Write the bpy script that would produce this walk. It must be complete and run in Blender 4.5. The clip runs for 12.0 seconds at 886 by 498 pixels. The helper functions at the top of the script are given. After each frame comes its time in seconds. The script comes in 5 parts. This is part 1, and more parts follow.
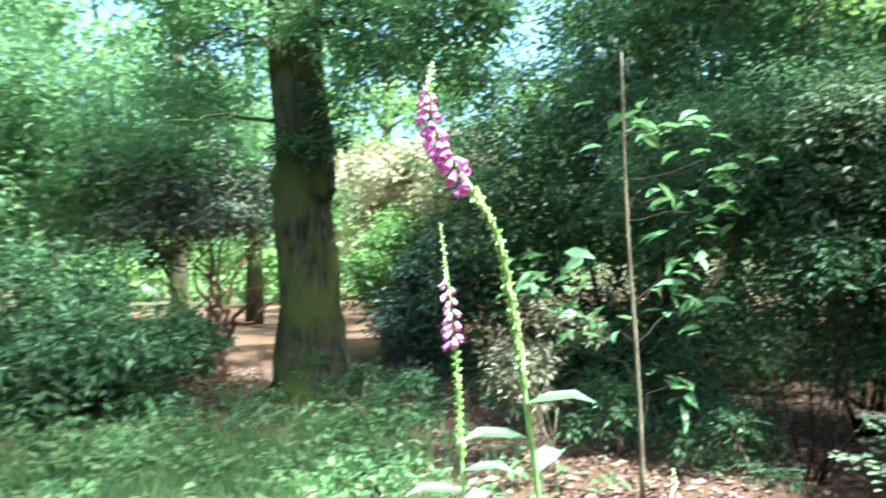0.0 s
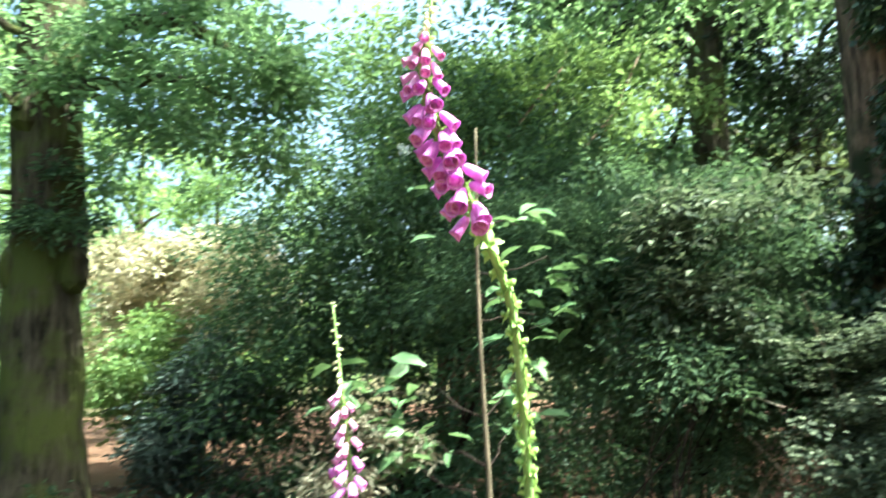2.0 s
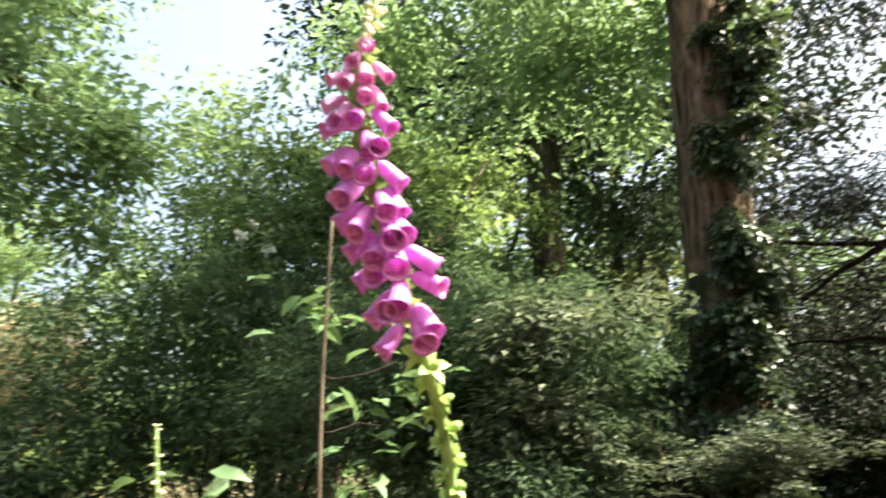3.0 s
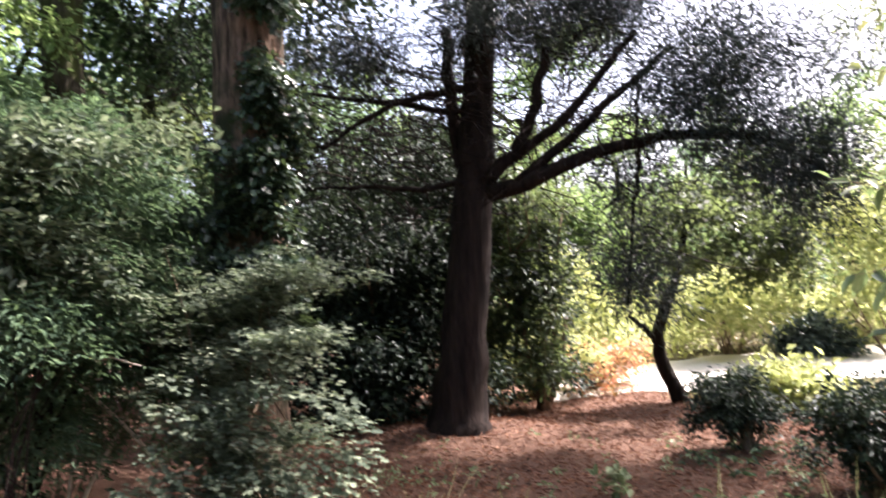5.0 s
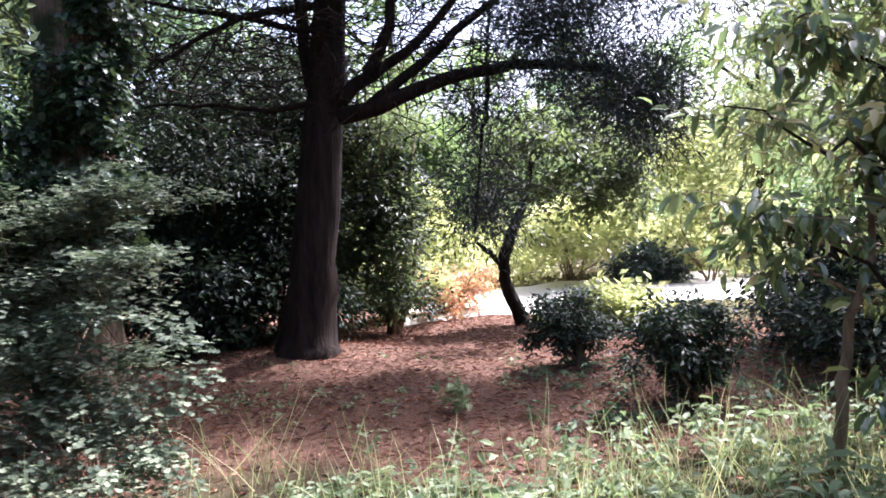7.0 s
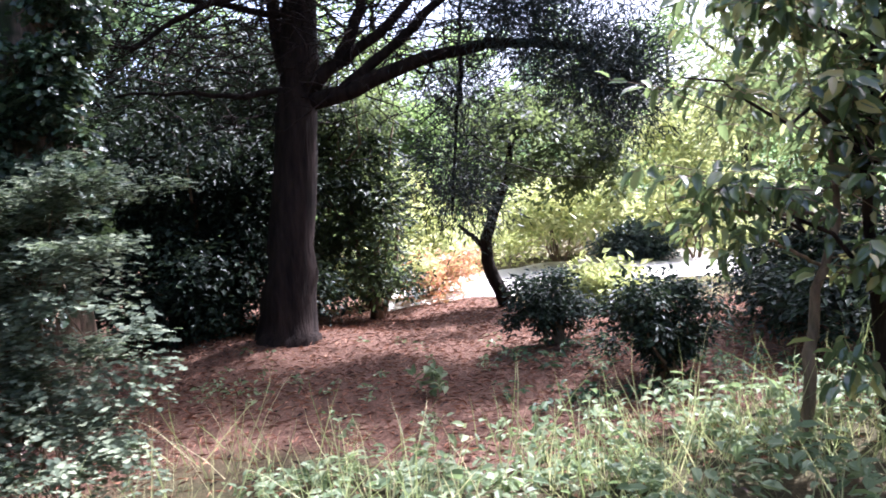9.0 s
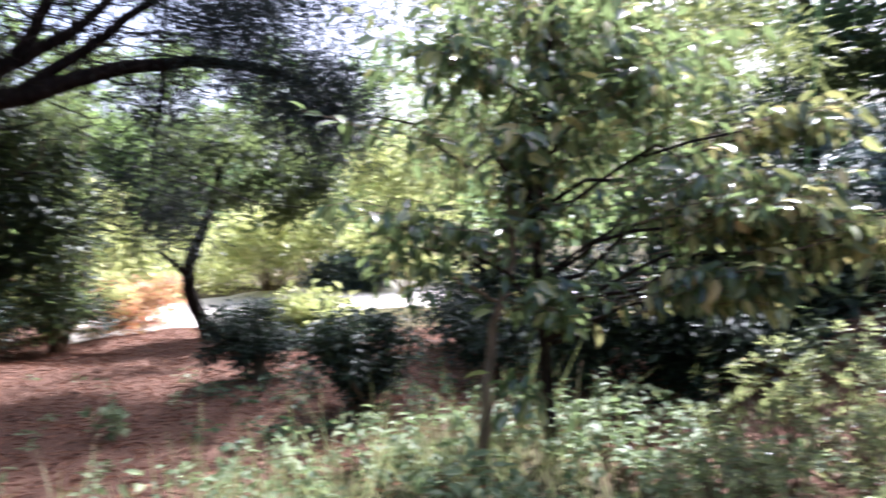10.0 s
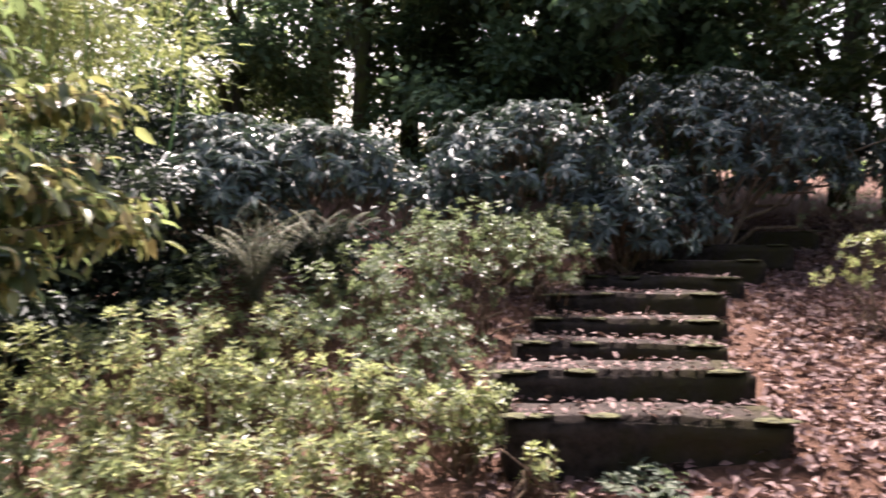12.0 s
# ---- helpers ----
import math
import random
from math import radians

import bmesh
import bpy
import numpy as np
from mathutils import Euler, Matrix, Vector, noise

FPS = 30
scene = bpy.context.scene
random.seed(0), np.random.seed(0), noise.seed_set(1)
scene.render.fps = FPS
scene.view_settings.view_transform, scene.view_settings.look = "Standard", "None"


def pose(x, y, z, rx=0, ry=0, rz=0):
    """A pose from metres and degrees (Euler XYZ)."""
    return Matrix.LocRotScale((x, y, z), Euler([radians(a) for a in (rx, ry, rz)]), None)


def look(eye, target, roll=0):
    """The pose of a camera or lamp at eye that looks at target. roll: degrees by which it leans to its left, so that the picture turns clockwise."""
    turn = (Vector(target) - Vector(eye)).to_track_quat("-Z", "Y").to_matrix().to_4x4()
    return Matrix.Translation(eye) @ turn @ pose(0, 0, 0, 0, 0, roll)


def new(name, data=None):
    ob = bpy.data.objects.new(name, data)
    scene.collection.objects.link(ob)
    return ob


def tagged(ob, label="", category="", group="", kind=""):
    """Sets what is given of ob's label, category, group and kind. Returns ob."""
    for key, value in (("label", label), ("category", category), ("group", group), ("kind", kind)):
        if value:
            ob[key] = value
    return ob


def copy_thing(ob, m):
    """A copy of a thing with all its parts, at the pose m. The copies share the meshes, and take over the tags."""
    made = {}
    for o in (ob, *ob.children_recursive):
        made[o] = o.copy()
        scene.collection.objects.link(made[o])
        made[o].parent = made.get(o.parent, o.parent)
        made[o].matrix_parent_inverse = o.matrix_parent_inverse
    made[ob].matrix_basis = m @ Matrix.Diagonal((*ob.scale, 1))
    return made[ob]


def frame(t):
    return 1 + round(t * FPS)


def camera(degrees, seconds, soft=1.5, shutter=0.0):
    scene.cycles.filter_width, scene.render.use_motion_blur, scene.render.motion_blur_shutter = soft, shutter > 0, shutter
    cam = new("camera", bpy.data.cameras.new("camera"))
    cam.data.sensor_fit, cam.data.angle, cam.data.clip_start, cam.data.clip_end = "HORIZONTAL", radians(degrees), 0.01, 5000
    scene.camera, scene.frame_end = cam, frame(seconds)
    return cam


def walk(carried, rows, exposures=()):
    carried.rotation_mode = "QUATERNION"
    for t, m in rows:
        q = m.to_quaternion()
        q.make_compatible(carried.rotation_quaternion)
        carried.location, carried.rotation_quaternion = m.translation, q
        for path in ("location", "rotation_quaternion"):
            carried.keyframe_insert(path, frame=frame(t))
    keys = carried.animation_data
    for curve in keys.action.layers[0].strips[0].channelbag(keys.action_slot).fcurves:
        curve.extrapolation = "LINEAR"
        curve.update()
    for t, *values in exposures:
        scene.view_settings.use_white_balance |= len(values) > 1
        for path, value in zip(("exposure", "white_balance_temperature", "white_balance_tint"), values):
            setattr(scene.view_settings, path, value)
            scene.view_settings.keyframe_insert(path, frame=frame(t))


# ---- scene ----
cam = camera(60.3, 12.0, soft=1.7, shutter=0.5)
PATH = [
    (0, (1.496, -0.246, 1.489), (-0.438, 0.259, 1.539), -1.9),
    (0.5, (1.262, -0.323, 1.516), (-0.592, 0.42, 1.628), -1.5),
    (1, (1.019, -0.388, 1.471), (-0.818, 0.384, 1.649), -0.5),
    (1.5, (0.748, -0.328, 1.444), (-1.034, 0.536, 1.719), -1.2),
    (2, (0.536, -0.319, 1.483), (-1.114, 0.765, 1.8), -1.8),
    (2.5, (0.342, -0.285, 1.53), (-1.146, 0.965, 2.001), -1.0),
    (3, (0.187, -0.19, 1.566), (-1.135, 1.202, 2.124), -0.6),
    (3.5, (0.168, -0.135, 1.552), (-0.896, 1.479, 2.061), -1.3),
    (3.7, (0.187, -0.113, 1.541), (-0.747, 1.592, 2.011), -1.3),
    (5.3, (0.22, -0.089, 1.463), (-0.031, 1.894, 1.533), -3.8),
    (5.5, (0.232, -0.086, 1.454), (0.031, 1.904, 1.493), -3.7),
    (6, (0.258, -0.072, 1.435), (0.162, 1.925, 1.421), -2.9),
    (6.5, (0.277, -0.076, 1.418), (0.255, 1.924, 1.37), -2.5),
    (7, (0.287, -0.082, 1.413), (0.309, 1.917, 1.343), -3.1),
    (9, (0.436, -0.046, 1.383), (0.473, 1.951, 1.272), -4.6),
    (9.5, (0.564, 0.017, 1.399), (0.832, 1.996, 1.297), -4.0),
    (10, (0.58, 0.026, 1.394), (1.33, 1.879, 1.316), -1.8),
    (10.5, (0.738, -0.061, 1.43), (1.826, 1.614, 1.324), 0.4),
    (11, (1.193, -0.227, 1.272), (2.557, 1.235, 1.233), -0.2),
    (11.5, (1.359, -0.438, 1.272), (2.947, 0.777, 1.219), 1.0),
    (12, (1.479, -0.643, 1.28), (3.188, 0.394, 1.22), 1.8),
]
EXPOSURES = [(0.0, 2.72, 5150, -20), (1.0, 2.8, 5300, -13), (2.0, 2.76, 5850, -14), (2.5, 2.52, 6750, -7), (3.0, 2.38, 7000, 4), (3.7, 2.36, 6900, 13), (5.3, 2.38, 5850, 21), (7.2, 2.26, 5400, 24), (8.8, 2.34, 5250, 24), (9.6, 2.32, 5300, 22), (10.5, 2.04, 5350, 21), (12.0, 2.0, 6300, 25)]
walk(cam, [(t, look(eye, target, roll)) for t, eye, target, roll in PATH], EXPOSURES)

# ---- daylight ----
SUN_YAW, SUN_ELEV = 52.0, 55.0        # degrees clockwise from +y, above the horizon
world = bpy.data.worlds.new("sky")
scene.world = world
world.use_nodes = True
wn, wl = world.node_tree.nodes, world.node_tree.links
sky = wn.new("ShaderNodeTexSky")
sky.sky_type = "NISHITA"
sky.sun_disc = False
sky.sun_elevation, sky.sun_rotation = radians(SUN_ELEV), radians(SUN_YAW)
sky.dust_density, sky.air_density, sky.ozone_density = 8.5, 1.0, 0.6
wl.new(sky.outputs[0], wn["Background"].inputs[0])
wn["Background"].inputs[1].default_value = 0.13
lamp = bpy.data.lights.new("sun", "SUN")
lamp.energy, lamp.angle, lamp.color = 5.0, radians(0.6), (1.0, 0.93, 0.82)
sun = new("sun", lamp)
sy, se = radians(SUN_YAW), radians(SUN_ELEV)
sun.matrix_world = look((30 * math.sin(sy) * math.cos(se), 30 * math.cos(sy) * math.cos(se), 30 * math.sin(se)), (0, 0, 0))


# ---- materials ----
def mat(name):
    m = bpy.data.materials.new(name)
    m.use_nodes = True
    return m, m.node_tree.nodes, m.node_tree.links, m.node_tree.nodes["Principled BSDF"]


def ramp(n, stops):
    r = n.new("ShaderNodeValToRGB")
    el = r.color_ramp.elements
    while len(el) < len(stops):
        el.new(0.5)
    for e, (p, c) in zip(el, stops):
        e.position, e.color = p, (*c, 1)
    return r


def noise_tex(n, l, scale, detail=5, stretch=(1, 1, 1), rough=0.6):
    co = n.new("ShaderNodeTexCoord")
    mp = n.new("ShaderNodeMapping")
    mp.inputs["Scale"].default_value = stretch
    t = n.new("ShaderNodeTexNoise")
    t.inputs["Scale"].default_value, t.inputs["Detail"].default_value, t.inputs["Roughness"].default_value = scale, detail, rough
    l.new(co.outputs["Object"], mp.inputs["Vector"])
    l.new(mp.outputs["Vector"], t.inputs["Vector"])
    return t


def mix(n, l, fac, a, b, kind="MIX"):
    m = n.new("ShaderNodeMix")
    m.data_type, m.blend_type = "RGBA", kind
    for sock, v in ((m.inputs[0], fac), (m.inputs[6], a), (m.inputs[7], b)):
        if hasattr(v, "links"):
            l.new(v, sock)
        elif isinstance(v, tuple):
            sock.default_value = (*v, 1)
        else:
            sock.default_value = v
    return m.outputs[2]


def bump(n, l, p, height, strength=0.5, distance=0.02):
    b = n.new("ShaderNodeBump")
    b.inputs["Strength"].default_value, b.inputs["Distance"].default_value = strength, distance
    l.new(height, b.inputs["Height"])
    l.new(b.outputs[0], p.inputs["Normal"])


def muted(c, k):
    """A colour drawn towards its own grey by k."""
    g = 0.3 * c[0] + 0.55 * c[1] + 0.15 * c[2]
    return tuple(v + (g - v) * k for v in c)


def leaf_mat(name, stops, rough=0.45, through_light=0.35, glow=(0.22, 0.34, 0.04), patch=0.6, spec=0.4):
    """Foliage: each leaf takes its own tint, with broad patches over the plant, and lets light through."""
    m, n, l, p = mat(name)
    g = n.new("ShaderNodeNewGeometry")
    stops = [(at, muted(c, 0.28)) for at, c in stops]
    glow = muted(glow, 0.25)
    r = ramp(n, stops)
    l.new(g.outputs["Random Per Island"], r.inputs[0])
    t = noise_tex(n, l, 1.3, 3)
    r2 = ramp(n, [(0.3, (0.55, 0.6, 0.6)), (0.7, (1.25, 1.2, 1.0))])
    l.new(t.outputs[0], r2.inputs[0])
    col = mix(n, l, patch, r.outputs[0], r2.outputs[0], "MULTIPLY")
    l.new(col, p.inputs["Base Color"])
    p.inputs["Roughness"].default_value = rough
    p.inputs["Specular IOR Level"].default_value = spec
    tr = n.new("ShaderNodeBsdfTranslucent")
    l.new(mix(n, l, 0.4, col, glow), tr.inputs[0])
    ms = n.new("ShaderNodeMixShader")
    ms.inputs[0].default_value = through_light
    l.new(p.outputs[0], ms.inputs[1])
    l.new(tr.outputs[0], ms.inputs[2])
    l.new(ms.outputs[0], n["Material Output"].inputs[0])
    return m


def bark_mat(name, dark, light, moss=None, scale=9.0, moss_at=0.5, depth=0.03):
    m, n, l, p = mat(name)
    t = noise_tex(n, l, scale, 8, (1, 1, 0.16), 0.65)
    t2 = noise_tex(n, l, 2.2, 4)
    r = ramp(n, [(0.36, dark), (0.66, light)])
    l.new(t.outputs[0], r.inputs[0])
    col = r.outputs[0]
    if moss:
        r2 = ramp(n, [(moss_at, (0, 0, 0)), (moss_at + 0.16, (1, 1, 1))])
        l.new(t2.outputs[0], r2.inputs[0])
        col = mix(n, l, r2.outputs[0], col, moss)
    l.new(col, p.inputs["Base Color"])
    p.inputs["Roughness"].default_value = 0.9
    p.inputs["Specular IOR Level"].default_value = 0.12
    bump(n, l, p, t.outputs[0], 0.9, depth)
    return m


M_OAK = leaf_mat("oak_foliage", [(0.0, (0.05, 0.12, 0.05)), (0.5, (0.09, 0.2, 0.08)), (1.0, (0.19, 0.34, 0.13))], 0.45, 0.6, (0.32, 0.5, 0.12))
M_BEECH = leaf_mat("bright_foliage", [(0.0, (0.07, 0.16, 0.03)), (0.6, (0.13, 0.26, 0.05)), (1.0, (0.22, 0.36, 0.07))], 0.5, 0.5, (0.35, 0.48, 0.06))
M_YEW = leaf_mat("feathery_dark_foliage", [(0.0, (0.026, 0.058, 0.034)), (0.6, (0.056, 0.118, 0.062)), (1.0, (0.13, 0.22, 0.105))], 0.65, 0.4, (0.2, 0.34, 0.08), 0.9, 0.12)
# glossy dark leaves; the bluish base colour also carries painted sky sheen
M_RHODO = leaf_mat("sheen_tinted_dark_foliage", [(0.0, (0.026, 0.052, 0.05)), (0.7, (0.058, 0.1, 0.094)), (1.0, (0.12, 0.17, 0.16))], 0.44, 0.12, (0.1, 0.18, 0.05), spec=0.42)
M_LAUREL = leaf_mat("laurel_foliage", [(0.0, (0.02, 0.055, 0.025)), (0.7, (0.045, 0.105, 0.045)), (1.0, (0.12, 0.22, 0.08))], 0.5, 0.3, (0.18, 0.32, 0.06), 0.8, 0.22)
M_CAMY = leaf_mat("yellowing_camellia_foliage", [(0.0, (0.03, 0.06, 0.024)), (0.4, (0.07, 0.12, 0.035)), (0.75, (0.34, 0.33, 0.06)), (1.0, (0.48, 0.34, 0.1))], 0.34, 0.3, (0.42, 0.42, 0.06), 0.3, 0.4)
# near-black leaf colours: the shade of the deep foliage is put into them
M_DARK = leaf_mat("shade_tinted_dark_foliage", [(0.0, (0.009, 0.018, 0.012)), (0.7, (0.019, 0.037, 0.022)), (1.0, (0.05, 0.085, 0.04))], 0.5, 0.12, (0.1, 0.16, 0.04), spec=0.18)
# sunlight on the far shrubs is put into these pale yellow leaf colours
M_SUNNY = leaf_mat("sun_tinted_yellow_green_foliage", [(0.0, (0.2, 0.27, 0.05)), (0.6, (0.38, 0.42, 0.09)), (1.0, (0.6, 0.6, 0.2))], 0.5, 0.5, (0.6, 0.65, 0.12))
M_DRY = leaf_mat("dry_buff_foliage", [(0.0, (0.08, 0.075, 0.04)), (0.6, (0.18, 0.15, 0.09)), (1.0, (0.32, 0.27, 0.18))], 0.6, 0.25, (0.25, 0.2, 0.1))
M_AZGREEN = leaf_mat("green_azalea_foliage", [(0.0, (0.03, 0.055, 0.025)), (0.6, (0.08, 0.125, 0.055)), (1.0, (0.22, 0.29, 0.12))], 0.42, 0.36, (0.32, 0.42, 0.1), 0.9)
M_PURPLE = leaf_mat("purple_green_foliage", [(0.0, (0.05, 0.05, 0.05)), (0.5, (0.08, 0.1, 0.07)), (1.0, (0.14, 0.13, 0.1))], 0.4, 0.2, (0.15, 0.15, 0.06))
M_TAN = leaf_mat("faded_tan_foliage", [(0.0, (0.2, 0.2, 0.08)), (0.5, (0.42, 0.36, 0.2)), (1.0, (0.62, 0.5, 0.34))], 0.6, 0.35, (0.5, 0.42, 0.2))
M_GREY = leaf_mat("grey_green_foliage", [(0.0, (0.035, 0.055, 0.034)), (0.6, (0.08, 0.108, 0.066)), (1.0, (0.24, 0.28, 0.17))], 0.6, 0.3, (0.24, 0.34, 0.11), 0.6, 0.18)
M_IVY = leaf_mat("ivy_foliage", [(0.0, (0.01, 0.026, 0.014)), (0.7, (0.022, 0.055, 0.028)), (1.0, (0.06, 0.1, 0.05))], 0.35, 0.15)
M_HOLLY = leaf_mat("holly_foliage", [(0.0, (0.01, 0.024, 0.013)), (0.75, (0.025, 0.052, 0.022)), (1.0, (0.11, 0.155, 0.045))], 0.45, 0.42, (0.32, 0.42, 0.06), spec=0.22)
M_NEEDLE = leaf_mat("pine_needles", [(0.0, (0.012, 0.02, 0.02)), (1.0, (0.03, 0.045, 0.04))], 0.5, 0.08, (0.1, 0.15, 0.05))
M_CAM = leaf_mat("camellia_foliage", [(0.0, (0.03, 0.06, 0.026)), (0.5, (0.06, 0.115, 0.04)), (0.78, (0.13, 0.2, 0.05)), (0.92, (0.42, 0.4, 0.08)), (1.0, (0.5, 0.36, 0.1))], 0.21, 0.42, (0.32, 0.44, 0.07), 0.3, 0.75)
M_AZALEA = leaf_mat("light_azalea_foliage", [(0.0, (0.045, 0.06, 0.024)), (0.5, (0.1, 0.15, 0.042)), (0.8, (0.24, 0.31, 0.07)), (0.92, (0.45, 0.5, 0.14)), (1.0, (0.3, 0.15, 0.09))], 0.42, 0.46, (0.5, 0.55, 0.13), 0.9)
M_SAP = leaf_mat("sapling_foliage", [(0.0, (0.07, 0.17, 0.06)), (0.6, (0.13, 0.28, 0.09)), (1.0, (0.2, 0.36, 0.16))], 0.4, 0.35, (0.25, 0.4, 0.06), 0.3)
M_BAMBOO = leaf_mat("bamboo_foliage", [(0.0, (0.05, 0.09, 0.02)), (1.0, (0.16, 0.2, 0.04))], 0.5, 0.4, (0.5, 0.55, 0.08))
M_ORANGE = leaf_mat("orange_foliage", [(0.0, (0.35, 0.3, 0.06)), (0.5, (0.55, 0.25, 0.08)), (1.0, (0.6, 0.12, 0.06))], 0.5, 0.4, (0.7, 0.4, 0.1))
M_FERN = leaf_mat("fern_foliage", [(0.0, (0.1, 0.11, 0.065)), (1.0, (0.28, 0.27, 0.17))], 0.7, 0.2, (0.15, 0.2, 0.06), 0.5, 0.12)
M_GRASS = leaf_mat("grass_blades", [(0.0, (0.13, 0.2, 0.05)), (0.5, (0.34, 0.38, 0.1)), (1.0, (0.6, 0.5, 0.24))], 0.6, 0.4, (0.4, 0.5, 0.08), 0.4)
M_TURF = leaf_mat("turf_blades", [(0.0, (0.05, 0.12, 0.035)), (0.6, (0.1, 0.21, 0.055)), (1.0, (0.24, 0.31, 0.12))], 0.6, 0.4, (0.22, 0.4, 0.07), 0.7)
M_LITTER = leaf_mat("fallen_leaf", [(0.0, (0.07, 0.035, 0.033)), (0.5, (0.165, 0.084, 0.077)), (1.0, (0.29, 0.175, 0.16))], 0.7, 0.08, (0.4, 0.2, 0.1), 0.4, 0.2)
M_NLITTER = leaf_mat("fallen_needles", [(0.0, (0.09, 0.027, 0.013)), (0.6, (0.29, 0.1, 0.04)), (1.0, (0.44, 0.2, 0.09))], 0.8, 0.05, (0.3, 0.15, 0.06), 0.4, 0.2)
M_WEED = leaf_mat("ground_plants", [(0.0, (0.07, 0.12, 0.045)), (0.6, (0.17, 0.24, 0.1)), (1.0, (0.3, 0.36, 0.17))], 0.5, 0.4, (0.3, 0.45, 0.08), 0.5, 0.25)
M_FGLEAF = leaf_mat("foxglove_leaf", [(0.0, (0.14, 0.27, 0.16)), (1.0, (0.2, 0.36, 0.22))], 0.6, 0.3, (0.3, 0.5, 0.1), 0.3)
B_OAK = bark_mat("mossy_oak_bark", (0.01, 0.008, 0.006), (0.09, 0.076, 0.055), (0.06, 0.07, 0.02), 17, 0.42, 0.05)
B_PINE = bark_mat("dark_pine_bark", (0.008, 0.0055, 0.0048), (0.032, 0.021, 0.017), None, 12, 0.5, 0.05)
B_BIRCH = bark_mat("flaking_reddish_bark", (0.016, 0.01, 0.008), (0.27, 0.18, 0.13), (0.025, 0.03, 0.014), 17, 0.44, 0.05)
B_TWIG = bark_mat("twig_bark", (0.07, 0.05, 0.035), (0.22, 0.16, 0.11), None, 20, 0.5, 0.006)
B_RED = bark_mat("reddish_stem_bark", (0.06, 0.028, 0.022), (0.24, 0.12, 0.085), None, 16, 0.5, 0.01)
B_PALE = bark_mat("pale_sapling_bark", (0.07, 0.055, 0.04), (0.2, 0.16, 0.115), None, 24, 0.5, 0.004)


def ground_material():
    m, n, l, p = mat("woodland_floor")
    t1 = noise_tex(n, l, 42, 8, (1, 1, 1), 0.75)
    t2 = noise_tex(n, l, 0.55, 4)
    t3 = noise_tex(n, l, 90, 4)
    r = ramp(n, [(0.3, (0.04, 0.024, 0.018)), (0.5, (0.125, 0.067, 0.045)), (0.7, (0.235, 0.135, 0.094))])
    l.new(t1.outputs[0], r.inputs[0])
    g = ramp(n, [(0.35, (0.036, 0.034, 0.016)), (0.7, (0.12, 0.1, 0.05))])
    l.new(t1.outputs[0], g.inputs[0])
    at = n.new("ShaderNodeAttribute")
    at.attribute_name = "green"
    add = n.new("ShaderNodeMath")
    add.operation = "ADD"
    l.new(at.outputs["Fac"], add.inputs[0])
    sub = n.new("ShaderNodeMath")
    sub.operation = "SUBTRACT"
    l.new(t2.outputs[0], sub.inputs[0])
    sub.inputs[1].default_value = 0.5
    l.new(sub.outputs[0], add.inputs[1])
    k = ramp(n, [(0.35, (0, 0, 0)), (0.65, (1, 1, 1))])
    l.new(add.outputs[0], k.inputs[0])
    col = mix(n, l, k.outputs[0], r.outputs[0], g.outputs[0])
    l.new(col, p.inputs["Base Color"])
    p.inputs["Roughness"].default_value = 0.95
    p.inputs["Specular IOR Level"].default_value = 0.15
    s = n.new("ShaderNodeMath")
    s.operation = "ADD"
    l.new(t1.outputs[0], s.inputs[0])
    l.new(t3.outputs[0], s.inputs[1])
    bump(n, l, p, s.outputs[0], 0.9, 0.03)
    return m


def stone_material():
    m, n, l, p = mat("mossy_step_stone")
    t = noise_tex(n, l, 14, 8, (1, 1, 1), 0.7)
    t2 = noise_tex(n, l, 2.6, 5)
    r = ramp(n, [(0.3, (0.012, 0.009, 0.008)), (0.7, (0.06, 0.046, 0.038))])
    l.new(t.outputs[0], r.inputs[0])
    r2 = ramp(n, [(0.5, (0, 0, 0)), (0.64, (1, 1, 1))])
    l.new(t2.outputs[0], r2.inputs[0])
    l.new(mix(n, l, r2.outputs[0], r.outputs[0], (0.034, 0.029, 0.013)), p.inputs["Base Color"])
    p.inputs["Roughness"].default_value = 0.9
    p.inputs["Specular IOR Level"].default_value = 0.12
    bump(n, l, p, t.outputs[0], 0.8, 0.03)
    return m


def plain_mat(name, c1, c2, scale=30.0, rough=0.6, through_light=0.0):
    m, n, l, p = mat(name)
    t = noise_tex(n, l, scale, 4)
    r = ramp(n, [(0.35, c1), (0.65, c2)])
    l.new(t.outputs[0], r.inputs[0])
    l.new(r.outputs[0], p.inputs["Base Color"])
    p.inputs["Roughness"].default_value = rough
    if through_light:
        tr = n.new("ShaderNodeBsdfTranslucent")
        l.new(r.outputs[0], tr.inputs[0])
        ms = n.new("ShaderNodeMixShader")
        ms.inputs[0].default_value = through_light
        l.new(p.outputs[0], ms.inputs[1])
        l.new(tr.outputs[0], ms.inputs[2])
        l.new(ms.outputs[0], n["Material Output"].inputs[0])
    return m


M_GROUND = ground_material()
M_STONE = stone_material()
M_MOSS = plain_mat("yellow_green_moss", (0.02, 0.022, 0.008), (0.075, 0.072, 0.02), 55, 0.95)
M_PATH = plain_mat("pale_gravel", (0.42, 0.38, 0.34), (0.62, 0.58, 0.52), 40, 0.95)
M_PETAL = plain_mat("magenta_petal", (0.64, 0.15, 0.66), (0.82, 0.34, 0.86), 60, 0.55, 0.3)
M_PETAL_PALE = plain_mat("pale_pink_petal", (0.74, 0.3, 0.64), (0.86, 0.5, 0.76), 60, 0.55, 0.3)
M_THROAT = plain_mat("spotted_throat", (0.5, 0.06, 0.36), (0.88, 0.5, 0.76), 160, 0.6, 0.2)
